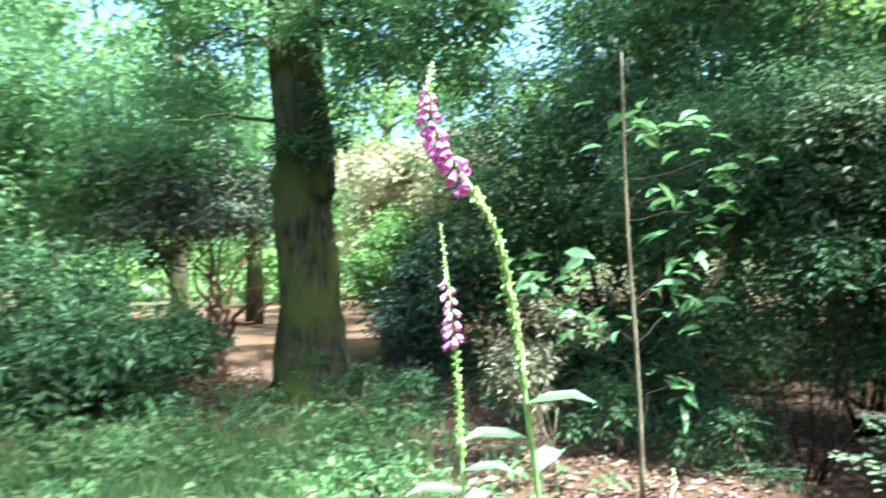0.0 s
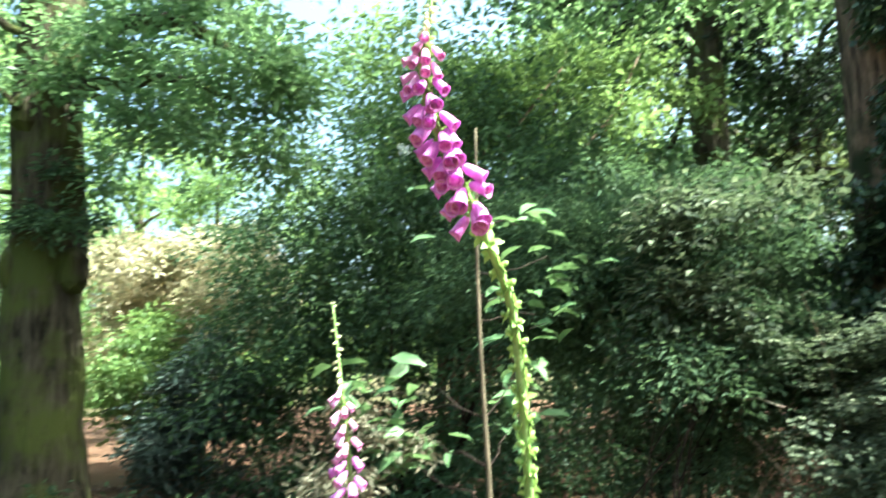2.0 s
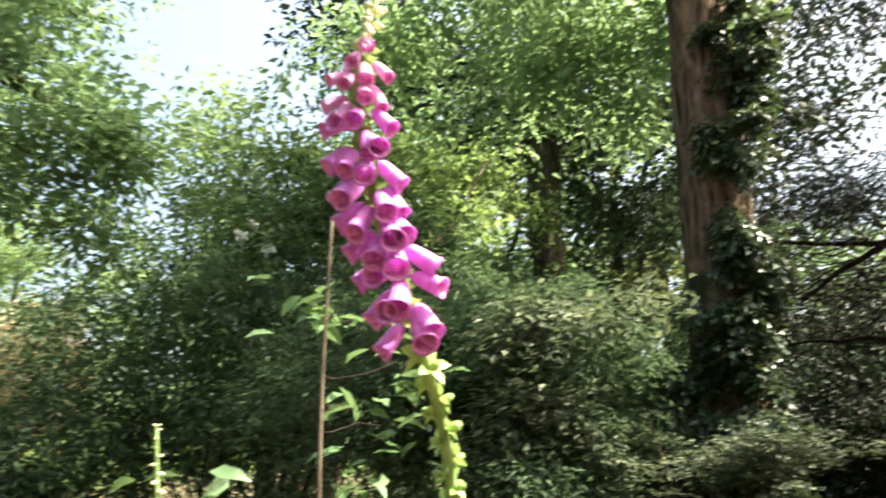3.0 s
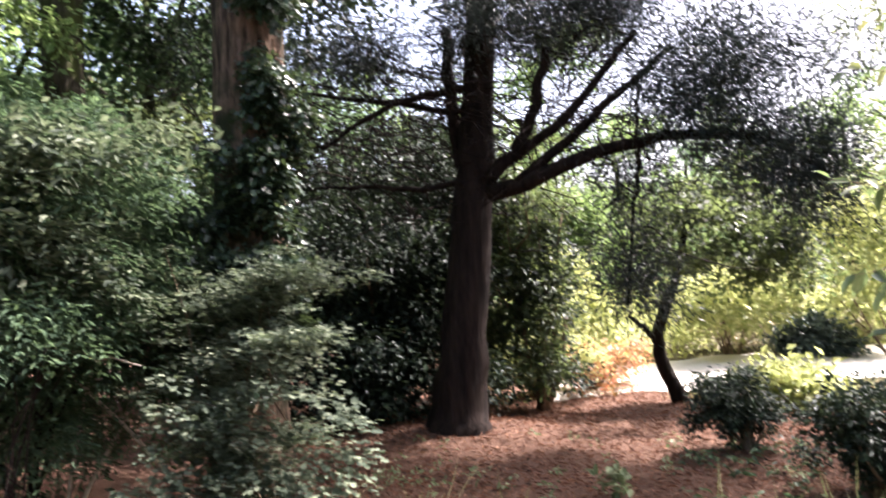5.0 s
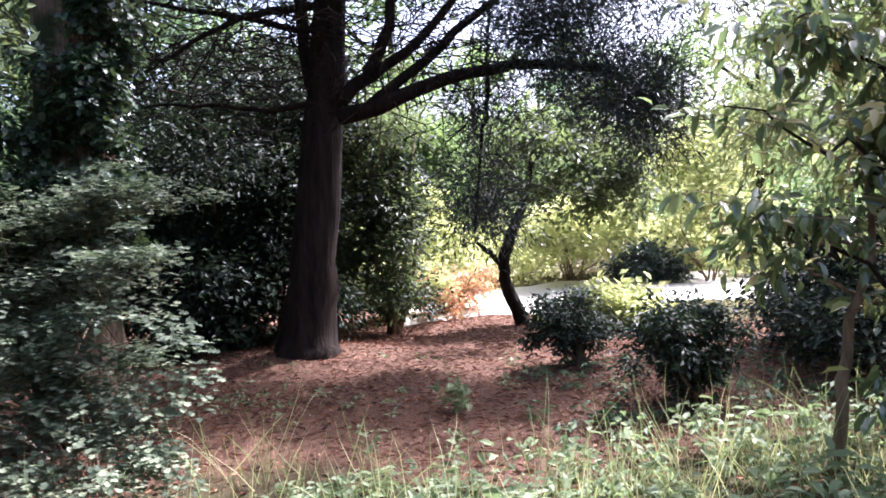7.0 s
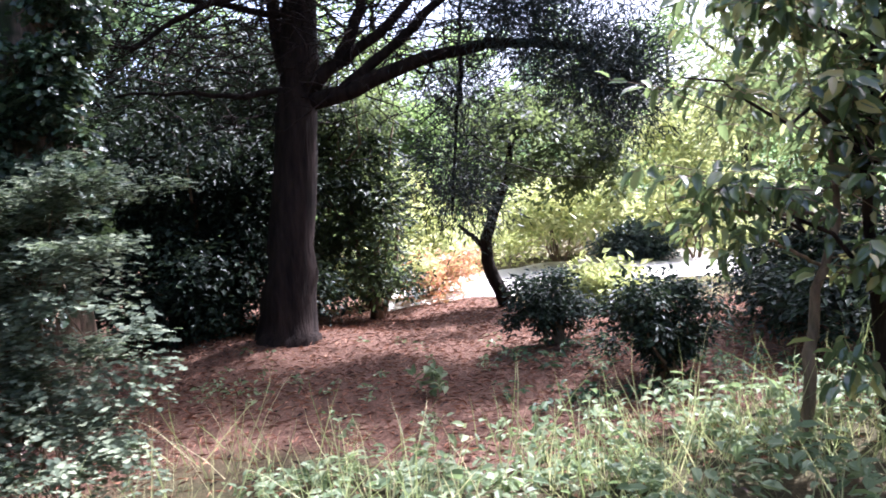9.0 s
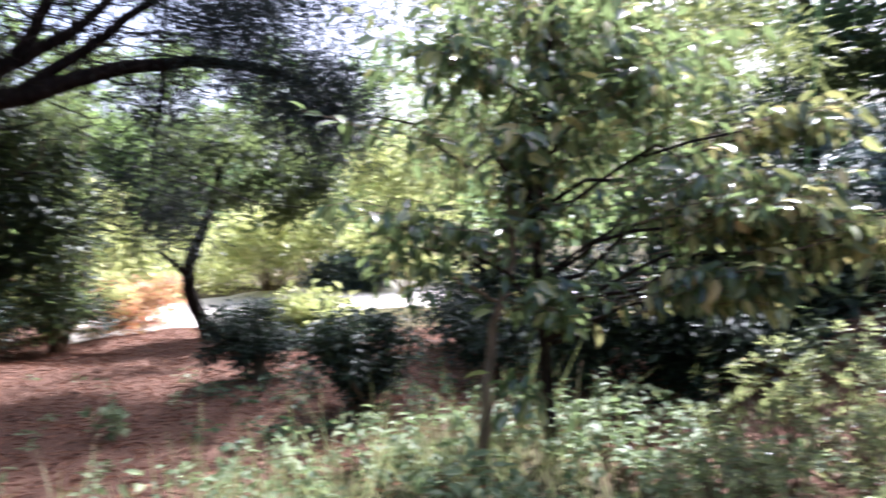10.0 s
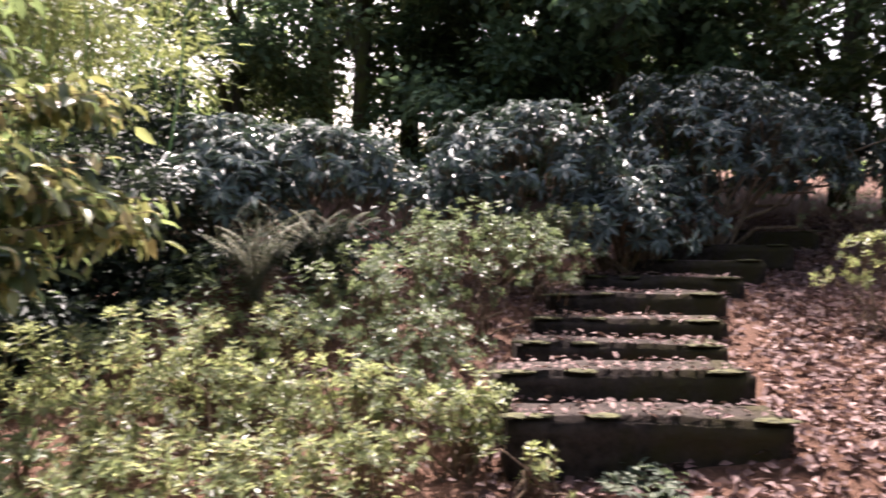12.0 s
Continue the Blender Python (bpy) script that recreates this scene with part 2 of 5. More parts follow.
M_BUD = plain_mat("cream_bud", (0.62, 0.66, 0.36), (0.82, 0.8, 0.58), 60, 0.5, 0.3)
M_STEM = plain_mat("green_stem", (0.18, 0.3, 0.1), (0.3, 0.44, 0.16), 40, 0.5, 0.2)
M_CALYX = plain_mat("green_seed_pod", (0.2, 0.34, 0.09), (0.38, 0.52, 0.16), 70, 0.5, 0.3)
M_WHITE = plain_mat("white_blossom", (0.7, 0.7, 0.68), (0.85, 0.85, 0.84), 40, 0.6, 0.2)
M_DEAD = plain_mat("dead_twig", (0.25, 0.2, 0.15), (0.5, 0.43, 0.34), 30, 0.8)

# ---- mesh tools ----
rng = np.random.default_rng(7)
DIAMOND = (np.array([(0, 0, 0), (0.45, -0.5, 0.08), (1, 0, -0.06), (0.45, 0.5, 0.08)], float), [(0, 1, 2), (0, 2, 3)])
OVAL = (np.array([(0, 0, 0), (0.3, -0.44, 0.07), (0.3, 0, -0.03), (0.3, 0.44, 0.07), (0.7, -0.36, 0.02), (0.7, 0, -0.07), (0.7, 0.36, 0.02), (1, 0, -0.2)], float),
        [(0, 1, 2), (0, 2, 3), (1, 4, 5), (1, 5, 2), (2, 5, 6), (2, 6, 3), (4, 7, 5), (5, 7, 6)])
LOBED = (np.array([(0, 0, 0), (0.25, -0.5, 0.05), (0.45, -0.2, 0), (0.7, -0.42, 0.03), (1, 0, -0.08), (0.7, 0.42, 0.03), (0.45, 0.2, 0), (0.25, 0.5, 0.05)], float),
         [(0, 1, 2), (2, 3, 4), (0, 2, 6), (2, 4, 6), (6, 4, 5), (0, 6, 7)])
FOLD = (np.array([(0, 0, 0), (0.5, -0.5, 0.05), (0.5, 0, -0.06), (0.5, 0.5, 0.05), (1, 0, -0.14)], float), [(0, 1, 2), (0, 2, 3), (1, 4, 2), (2, 4, 3)])
BLADE = (np.array([(0, -0.5, 0), (0, 0.5, 0), (0.4, -0.4, 0.03), (0.4, 0.4, 0.03), (0.75, -0.25, -0.02), (0.75, 0.25, -0.02), (1, 0, -0.14)], float),
         [(0, 1, 3), (0, 3, 2), (2, 3, 5), (2, 5, 4), (4, 5, 6)])


def unit(v):
    return v / np.maximum(np.linalg.norm(v, axis=-1, keepdims=True), 1e-9)


def tri_mesh(name, verts, tris, material, smooth=False):
    me = bpy.data.meshes.new(name)
    verts, tris = np.asarray(verts, np.float32), np.asarray(tris, np.int32)
    me.vertices.add(len(verts))
    me.vertices.foreach_set("co", verts.ravel())
    me.loops.add(tris.size)
    me.loops.foreach_set("vertex_index", tris.ravel())
    me.polygons.add(len(tris))
    me.polygons.foreach_set("loop_start", np.arange(0, tris.size, 3, dtype=np.int32))
    me.polygons.foreach_set("use_smooth", np.full(len(tris), smooth))
    me.materials.append(material)
    me.update(calc_edges=True)
    me.validate()
    return me


def leaf_arrays(base, way, face, length, width, shape=DIAMOND):
    """Vertices and triangles of one leaf at each base, along way, its upper side towards face."""
    tv, tf = shape
    way = unit(way)
    side = unit(np.cross(face, way))
    face = np.cross(way, side)
    length, width = np.broadcast_to(length, len(base)), np.broadcast_to(width, len(base))
    v = (base[:, None] + way[:, None] * (tv[None, :, 0:1] * length[:, None, None])
         + side[:, None] * (tv[None, :, 1:2] * width[:, None, None]) + face[:, None] * (tv[None, :, 2:3] * length[:, None, None]))
    f = np.array(tf)[None] + (np.arange(len(base)) * len(tv))[:, None, None]
    return v.reshape(-1, 3), f.reshape(-1, 3)


def part(name, mesh, parent=None, label="", kind=""):
    ob = new(name, mesh)
    ob.parent = parent
    if label or kind:
        tagged(ob, label, "", "", kind)
    return ob


def thing(name, label, category, group="", kind="", at=(0, 0, 0), mesh=None):
    ob = new(name, mesh)
    ob.location = at
    return tagged(ob, label, category, group, kind)


def wobble(d, seed, freq=2.6):
    """A cheap smooth noise over directions, about -1 to 1."""
    p = d * freq + seed * 1.7
    return 0.5 * (np.sin(p[:, 0] * 1.9 + 1.3 * np.sin(p[:, 1] * 1.7 + seed)) + np.sin(p[:, 2] * 2.3 + 1.1 * np.sin(p[:, 0] * 1.3 + 2 * seed)))


def blob_points(blobs, n, inner=0.45, uneven=0.28):
    """Twig ends in and on a set of ellipsoids (x, y, z, rx, ry, rz), with an uneven outline; gives points and outward ways."""
    b = np.array(blobs, float)
    w = (b[:, 3] * b[:, 4] * b[:, 5]) ** (2 / 3)
    k = rng.choice(len(b), n, p=w / w.sum())
    d = unit(rng.normal(size=(n, 3)))
    r = inner + (1 - inner) * rng.random(n) ** 0.6
    r = r * (1 + uneven * wobble(d, 3.0, 3.1) + uneven * wobble(d, 7.0 + k[0], 7.5) * 0.6)
    p = b[k, :3] + d * b[k, 3:] * r[:, None]
    return p, d


def foliage_mesh(name, blobs, clusters, per, spread, length, material, shape=DIAMOND, aspect=0.5, inner=0.45, flat=0.0, droop=0.2, uneven=0.28, floor=0.03, lump=0.3, tuft=0.0):
    """Leaves in tufts, the tufts in boughs, the boughs on the outside of the blobs, so that outline and gaps are uneven."""
    boughs = max(4, clusters // 16)
    c, out = blob_points(blobs, boughs, inner, uneven)
    size = np.array(blobs, float)[:, 3:].mean() * lump * rng.uniform(0.55, 1.35, boughs)
    k = rng.choice(boughs, clusters, p=size ** 2 / (size ** 2).sum())
    d = unit(rng.normal(size=(clusters, 3)) + out[k] * 0.6 + (0, 0, 0.35))
    p = c[k] + d * (size[k] * rng.uniform(0.5, 1.0, clusters))[:, None] * (1.15, 1.15, 0.75)
    keep = p[:, 2] > floor
    p, d = p[keep], d[keep]
    n = len(p) * per
    if aspect < 0.3:
        off = rng.normal(size=(n, 3)) * spread
        base = np.repeat(p, per, 0) + off
        base[:, 2] = np.maximum(base[:, 2], floor)
        way = unit(np.repeat(d, per, 0) * 0.7 + rng.normal(size=(n, 3)) * 0.5 + unit(off) * 0.6 - (0, 0, droop))
        ln = length * rng.uniform(0.6, 1.3, n)
        v, f = leaf_arrays(base, way, rng.normal(size=(n, 3)) + (0, 0, 0.8), ln, ln * aspect, shape)
        return tri_mesh(name, v, f, material), p
    # each tuft is a spray: leaves to both sides of a twig, in one tilted plane
    twig = unit(d * (1, 1, 0.35) + rng.normal(size=d.shape) * 0.45 + (0, 0, -0.15 - droop * 0.5 + tuft))
    side = unit(np.cross(twig, np.array((0, 0, 1.0)) + rng.normal(size=d.shape) * 0.3))
    up = np.cross(side, twig)
    tw, sd, nm = (np.repeat(a, per, 0) for a in (twig, side, up))
    u = np.tile(np.linspace(-0.6, 1.0, per), len(p)) + rng.normal(size=n) * 0.12
    k = np.where(np.arange(n) % 2, 1.0, -1.0) * rng.uniform(0.1, 1.0, n)
    base = np.repeat(p, per, 0) + tw * (u * spread * 1.7)[:, None] + sd * (k * spread * 0.8)[:, None] + nm * (rng.normal(size=n) * spread * (0.4 - 0.25 * flat))[:, None]
    base[:, 2] = np.maximum(base[:, 2], floor)
    way = unit(tw * 0.6 + sd * np.sign(k)[:, None] * 0.75 + rng.normal(size=(n, 3)) * 0.3)
    way[:, 2] = way[:, 2] * (1 - 0.5 * flat) - droop * 0.8
    face = nm + rng.normal(size=(n, 3)) * (0.32 - 0.2 * flat)
    ln = length * rng.uniform(0.6, 1.3, n)
    v, f = leaf_arrays(base, way, face, ln, ln * aspect, shape)
    return tri_mesh(name, v, f, material), p


def spray_arrays(starts, ends, per, fan, length, aspect, shape, lie=0.25):
    """Flat sprays: leaves set along twigs from starts to ends, lying level, with a fan's half width."""
    n = len(starts) * per
    u = np.tile(np.linspace(0.15, 1.0, per), len(starts)) + rng.normal(size=n) * 0.03
    a, b = np.repeat(starts, per, 0), np.repeat(ends, per, 0)
    way = unit(b - a)
    side = unit(np.cross(way, (0, 0, 1.0)))
    k = np.where(np.arange(n) % 2, 1.0, -1.0) * rng.uniform(0.1, 1.0, n)
    base = a + (b - a) * u[:, None] + side * (k * fan * (0.35 + 0.65 * u))[:, None] + rng.normal(size=(n, 3)) * (0.01, 0.01, 0.014)
    base[:, 2] -= 0.05 * u ** 2
    ln = length * rng.uniform(0.65, 1.3, n)
    return leaf_arrays(base, way * 0.8 + side * np.sign(k)[:, None] * 0.7 + (0, 0, -0.12), np.array((0, 0, 1.0)) + rng.normal(size=(n, 3)) * lie, ln, ln * aspect, shape)


def tube_arrays(pts, radii, sides=8, rough=0.0):
    pts, radii = np.asarray(pts, float), np.asarray(radii, float)
    way = unit(np.gradient(pts, axis=0))
    ref = np.array((0.9, 0.35, 0.1)) if abs(way[:, 2]).mean() > 0.6 else np.array((0.1, 0.2, 1.0))
    a = unit(np.cross(way, ref))
    b = np.cross(way, a)
    th = np.linspace(0, 2 * np.pi, sides, endpoint=False)
    rr = radii[:, None] * (1 + rough * (np.sin(3 * th[None] + 1.3 * np.arange(len(pts))[:, None]) * 0.5 + rng.normal(size=(len(pts), sides)) * 0.5))
    v = pts[:, None] + a[:, None] * (np.cos(th)[None, :, None] * rr[..., None]) + b[:, None] * (np.sin(th)[None, :, None] * rr[..., None])
    i, j = np.meshgrid(np.arange(len(pts) - 1), np.arange(sides), indexing="ij")
    j2 = (j + 1) % sides
    q = np.stack([i * sides + j, i * sides + j2, (i + 1) * sides + j2, (i + 1) * sides + j], -1).reshape(-1, 4)
    tris = np.concatenate([q[:, [0, 1, 2]], q[:, [0, 2, 3]]])
    v = v.reshape(-1, 3)
    cap = len(v) + np.array([0, 1])
    v = np.concatenate([v, pts[:1], pts[-1:]])
    k = np.arange(sides)
    end = (len(pts) - 1) * sides
    tris = np.concatenate([tris, np.stack([np.full(sides, cap[0]), (k + 1) % sides, k], -1), np.stack([np.full(sides, cap[1]), end + k, end + (k + 1) % sides], -1)])
    return v, tris


def bend(p0, p1, n=7, sag=0.0, jitter=0.03, lift=0.0):
    t = np.linspace(0, 1, n)[:, None]
    p = np.array(p0, float) * (1 - t) + np.array(p1, float) * t
    ln = np.linalg.norm(np.array(p1, float) - np.array(p0, float))
    p[:, 2] += (lift - sag) * 4 * (t * (1 - t))[:, 0]
    p[1:-1] += rng.normal(size=(n - 2, 3)) * jitter * ln
    return p


def joined(list_of):
    vs, fs, o = [], [], 0
    for v, f in list_of:
        vs.append(v)
        fs.append(np.asarray(f) + o)
        o += len(v)
    return np.concatenate(vs), np.concatenate(fs)


def tube_mesh(name, runs, material, sides=8, rough=0.0):
    v, f = joined([tube_arrays(p, r, sides, rough) for p, r in runs])
    return tri_mesh(name, v, f, material, True)


def twigs(foot, ends, r0=0.02, n=6, lift=0.15):
    return [(bend(foot, e, n, 0, 0.05, lift * rng.random()), np.linspace(r0, r0 * 0.25, n)) for e in ends]


def smooth(a, b, x):
    t = np.clip((x - a) / (b - a), 0, 1)
    return t * t * (3 - 2 * t)


# ---- ground ----
HILL = np.array([(0, 0), (2.6, 0), (4.4, 0.03), (4.95, 0.06), (5.4, 0.24), (6.8, 0.5), (8.5, 0.74), (10.5, 1.02), (14, 1.7), (25, 3.2), (60, 4.0), (3000, 4.0)])


def height(x, y):
    x, y = np.asarray(x, float), np.asarray(y, float)
    r, az = np.hypot(x, y), np.degrees(np.arctan2(x, y))
    s = r * np.cos(np.radians(az - 72))
    w = smooth(32, 58, az) * (1 - smooth(120, 150, az))
    h = np.interp(s, HILL[:, 0], HILL[:, 1]) * w
    near = 1 - smooth(30, 60, r)
    h = h + near * (0.03 * np.sin(1.7 * x + 0.6 * y) + 0.025 * np.sin(2.3 * y - 0.9 * x + 1) + 0.012 * np.sin(5.1 * x + 3.7 * y))
    h = h + 0.62 * np.exp(-(((x - 5.4) / 0.85) ** 2 + ((y - 3.4) / 0.7) ** 2))
    h = h + 0.12 * np.exp(-(((x + 0.9) / 1.2) ** 2 + ((y - 8.2) / 1.4) ** 2))
    return h


def green_cover(x, y):
    """How much grass and low growth the floor carries, 0 to 1."""
    g = 0.7 * (1 - smooth(3.9, 4.7, y + 0.25 * np.sin(2 * x))) * smooth(-2.5, -1.0, x) * (1 - smooth(2.6, 3.4, x)) * smooth(1.2, 2.4, y + 0.2 * np.sin(2.1 * x))
    g = np.maximum(g, smooth(1.2, 2.4, -x) * (1 - smooth(5.2, 6.4, -x)) * (1 - smooth(0.2, 1.4, y + 0.15 * x + 0.6)))
    g = np.maximum(g, 0.8 * smooth(8.6, 10.0, y) * smooth(1.0, 2.0, x) * (1 - smooth(60, 70, y)))
    g = np.maximum(g, smooth(28, 45, np.hypot(x, y)))
    return g


def build_ground():
    fine = np.arange(-13, 13.01, 0.16)
    out = 13 + 0.3 * (1.25 ** np.arange(1, 33) - 1) / 0.25
    axis = np.concatenate([-out[::-1], fine, out])
    gx, gy = np.meshgrid(axis, axis, indexing="ij")
    v = np.stack([gx, gy, height(gx, gy)], -1).reshape(-1, 3)
    n = len(axis)
    i, j = np.meshgrid(np.arange(n - 1), np.arange(n - 1), indexing="ij")
    q = np.stack([i * n + j, (i + 1) * n + j, (i + 1) * n + j + 1, i * n + j + 1], -1).reshape(-1, 4)
    me = tri_mesh("ground", v, np.concatenate([q[:, [0, 1, 2]], q[:, [0, 2, 3]]]), M_GROUND, True)
    a = me.attributes.new("green", "FLOAT", "POINT")
    a.data.foreach_set("value", green_cover(v[:, 0], v[:, 1]).astype(np.float32))
    thing("ground", "brown leaf-littered woodland floor with grassy patches", "ground", "", "structure", mesh=me)


build_ground()


def build_path():
    """The sunlit gravel path beyond the trees."""
    u, w = np.meshgrid(np.linspace(0, 1, 60), np.linspace(-1, 1, 26), indexing="ij")
    wd = 1.9 + 0.6 * u + 0.12 * np.sin(9 * u) * np.sin(3 * u + w)
    x, y = -0.2 + 6.4 * u, 12.3 + 1.6 * u + 0.5 * np.sin(3 * u) + w * wd
    v = np.stack([x, y, height(x, y) + 0.035 * (1 - w ** 8) + 0.004], -1).reshape(-1, 3)
    a, b = np.meshgrid(np.arange(59), np.arange(25), indexing="ij")
    q = np.stack([a * 26 + b, (a + 1) * 26 + b, (a + 1) * 26 + b + 1, a * 26 + b + 1], -1).reshape(-1, 4)
    t = np.concatenate([q[:, [0, 1, 2]], q[:, [0, 2, 3]]])
    thing("pavement_path", "pale sunlit gravel garden path", "path", "", "structure", mesh=tri_mesh("path", v, t, M_PATH))


build_path()


# ---- kinds of plants ----
def shrub(name, label, at, blobs, material, clusters, per, spread, length, category="shrub", stems=7, r0=0.02, shape=DIAMOND, aspect=0.5, bark=None, group="", inner=0.4, flat=0.0, droop=0.2, lift=0.15, uneven=0.28, lump=0.3, tuft=0.0):
    """A bush: stems from its foot and a crown of leaves; blobs are relative to its foot."""
    x, y = at
    t = thing(name, label, category, group, at=(x, y, float(height(x, y)) - 0.03))
    me, ends = foliage_mesh("leaves", blobs, clusters, per, spread, length, material, shape, aspect, inner, flat, droop, uneven, 0.03, lump, tuft)
    part("leaves", me, t)
    pick = ends[rng.choice(len(ends), min(stems, 12, len(ends)), replace=False)]
    for p, r in twigs((0, 0, 0), pick, r0, 6, lift):
        p = p + np.array((rng.normal() * 0.05, rng.normal() * 0.05, 0)) * (1 - np.linspace(0, 1, len(p)))[:, None]
        part("stem", tube_mesh("stem", [(p, r)], bark or B_TWIG, 6), t)
    return t


def whorl_arrays(tips, axes, per, tiers, gap, length, aspect, shape, lift=0.5, droop=0.0):
    """Rosettes of leaves round shoot ends, in tiers below one another; the lower tiers spread wider."""
    axes = unit(axes)
    a = unit(np.cross(axes, np.array((0.31, 0.87, 0.2))))
    b = np.cross(axes, a)
    runs = []
    for k in range(tiers):
        n = len(tips) * per
        th = np.tile(2 * np.pi * np.arange(per) / per, len(tips)) + np.repeat(rng.uniform(0, 6.28, len(tips)), per) + rng.normal(size=n) * 0.22
        ax = np.repeat(axes, per, 0)
        radial = np.repeat(a, per, 0) * np.cos(th)[:, None] + np.repeat(b, per, 0) * np.sin(th)[:, None]
        way = radial + ax * (lift - 0.4 * k + rng.normal(size=n) * 0.18)[:, None]
        way[:, 2] -= droop * rng.uniform(0.5, 1.5, n)
        base = np.repeat(tips, per, 0) - ax * (gap * k) + radial * 0.004
        ln = length * (0.78 + 0.16 * k) * rng.uniform(0.65, 1.25, n)
        runs.append(leaf_arrays(base, way, ax + (0, 0, 0.35) + rng.normal(size=(n, 3)) * 0.12, ln, ln * aspect, shape))
    return joined(runs)


def dome_points(blobs, density, uneven=0.22, under=-0.25):
    """Shoot ends over the upper side of ellipsoids (x, y, z, rx, ry, rz), about density to the square metre, in uneven swells."""
    pts, ways = [], []
    for k, (x, y, z, rx, ry, rz) in enumerate(blobs):
        n = int(density * 2.2 * math.pi * ((rx * ry) ** 0.5 * (rx * ry * rz) ** (1 / 3)))
        d = unit(rng.normal(size=(n, 3)) + (0, 0, 0.45))
        d = d[d[:, 2] > under]
        swell = 1 + uneven * wobble(d, 2.0 + k, 3.3) + 0.5 * uneven * wobble(d, 5.0 + k, 8.0)
        deep = 1 - 0.34 * rng.random(len(d)) ** 2.2
        pts.append(np.array((x, y, z)) + d * (rx, ry, rz) * (swell * deep)[:, None])
        ways.append(unit(d / np.array((rx, ry, rz)) * min(rx, rz) + (0, 0, 0.5) + rng.normal(size=d.shape) * 0.25))
    return np.concatenate(pts), np.concatenate(ways)


def whorl_bush(name, label, at, blobs, material, density, per, tiers, gap, length, aspect, shape=FOLD, lift=0.5, droop=0.0, stems=10, r0=0.008, group="", bark=None, uneven=0.22, category="shrub", drop=0.0):
    """A bush whose shoots each end in a rosette of leaves; blobs in world places. drop thins the shoots in patches."""
    x, y = at
    z0 = float(height(x, y)) - 0.03
    t = thing(name, label, category, group, at=(x, y, z0))
    p, w = dome_points([(b[0] - x, b[1] - y, b[2] - z0, *b[3:]) for b in blobs], density, uneven)
    gz = height(p[:, 0] + x, p[:, 1] + y) - z0
    keep = p[:, 2] > gz + 0.05
    if drop:
        keep &= (0.5 + 0.5 * wobble(p, 4.0, 6.0)) + rng.random(len(p)) * 0.6 > drop
    p, w = p[keep], w[keep]
    v, f = whorl_arrays(p, w, per, tiers, gap, length, aspect, shape, lift, droop)
    part("leaves", tri_mesh("leaves", v, f, material), t)
    v, f = joined([tube_arrays(np.stack([p[i] - w[i] * 6 * gap - (0, 0, 3 * gap), p[i] - w[i] * 2.5 * gap, p[i]]), [0.004, 0.003, 0.002], 4) for i in range(0, len(p), 2)])
    part("fine_twig_growth", tri_mesh("fine_twig_growth", v, f, bark or B_TWIG, True), t, "", "stuff")
    for i in rng.choice(len(p), min(stems, len(p)), replace=False):
        part("stem", tube_mesh("stem", [(bend((rng.normal() * 0.06, rng.normal() * 0.06, 0), p[i], 7, 0, 0.05, 0.06), np.linspace(r0, r0 * 0.35, 7))], bark or B_TWIG, 6), t)
    return t


def leafy_shoots(tips, ways, run, per, length, aspect, droop):
    """Arching shoots with leaves set alternately along them and hanging; gives leaf arrays and twig arrays."""
    n = len(tips)
    ways = unit(ways)
    side = unit(np.cross(ways, (0, 0, 1.0)))
    u = np.linspace(0.0, 1.0, per)
    back = run * rng.uniform(0.7, 1.3, n)
    base, way = [], []
    for k in range(per):
        arch = np.array((0, 0, 1.0)) * (0.1 * run * (1 - (2 * u[k] - 1) ** 2))
        base.append(tips - ways * (back * (1 - u[k]))[:, None] + arch + rng.normal(size=(n, 3)) * 0.008)
        sg = 1.0 if k % 2 else -1.0
        ends = 1.0 if k == per - 1 else 0.0
        way.append(side * sg * (0.7 - 0.55 * ends) + ways * (0.45 + 0.6 * ends) + np.array((0, 0, -1.0)) * (droop * rng.uniform(0.0, 1.8, n))[:, None] + rng.normal(size=(n, 3)) * 0.3)
    base, way = np.concatenate(base), np.concatenate(way)
    face = np.array((0, 0, 0.7)) + np.tile(ways, (per, 1)) * 0.5 + rng.normal(size=base.shape) * 0.5
    ln = length * rng.uniform(0.6, 1.25, len(base))
    leaves = leaf_arrays(base, way, face, ln, ln * aspect, OVAL)
    twig = joined([tube_arrays(np.stack([tips[i] - ways[i] * back[i] * 1.15 - (0, 0, 0.01), tips[i] - ways[i] * back[i] * 0.5 + (0, 0, 0.08 * run), tips[i]]), [0.0032, 0.0024, 0.0014], 4) for i in range(n)])
    return leaves, twig


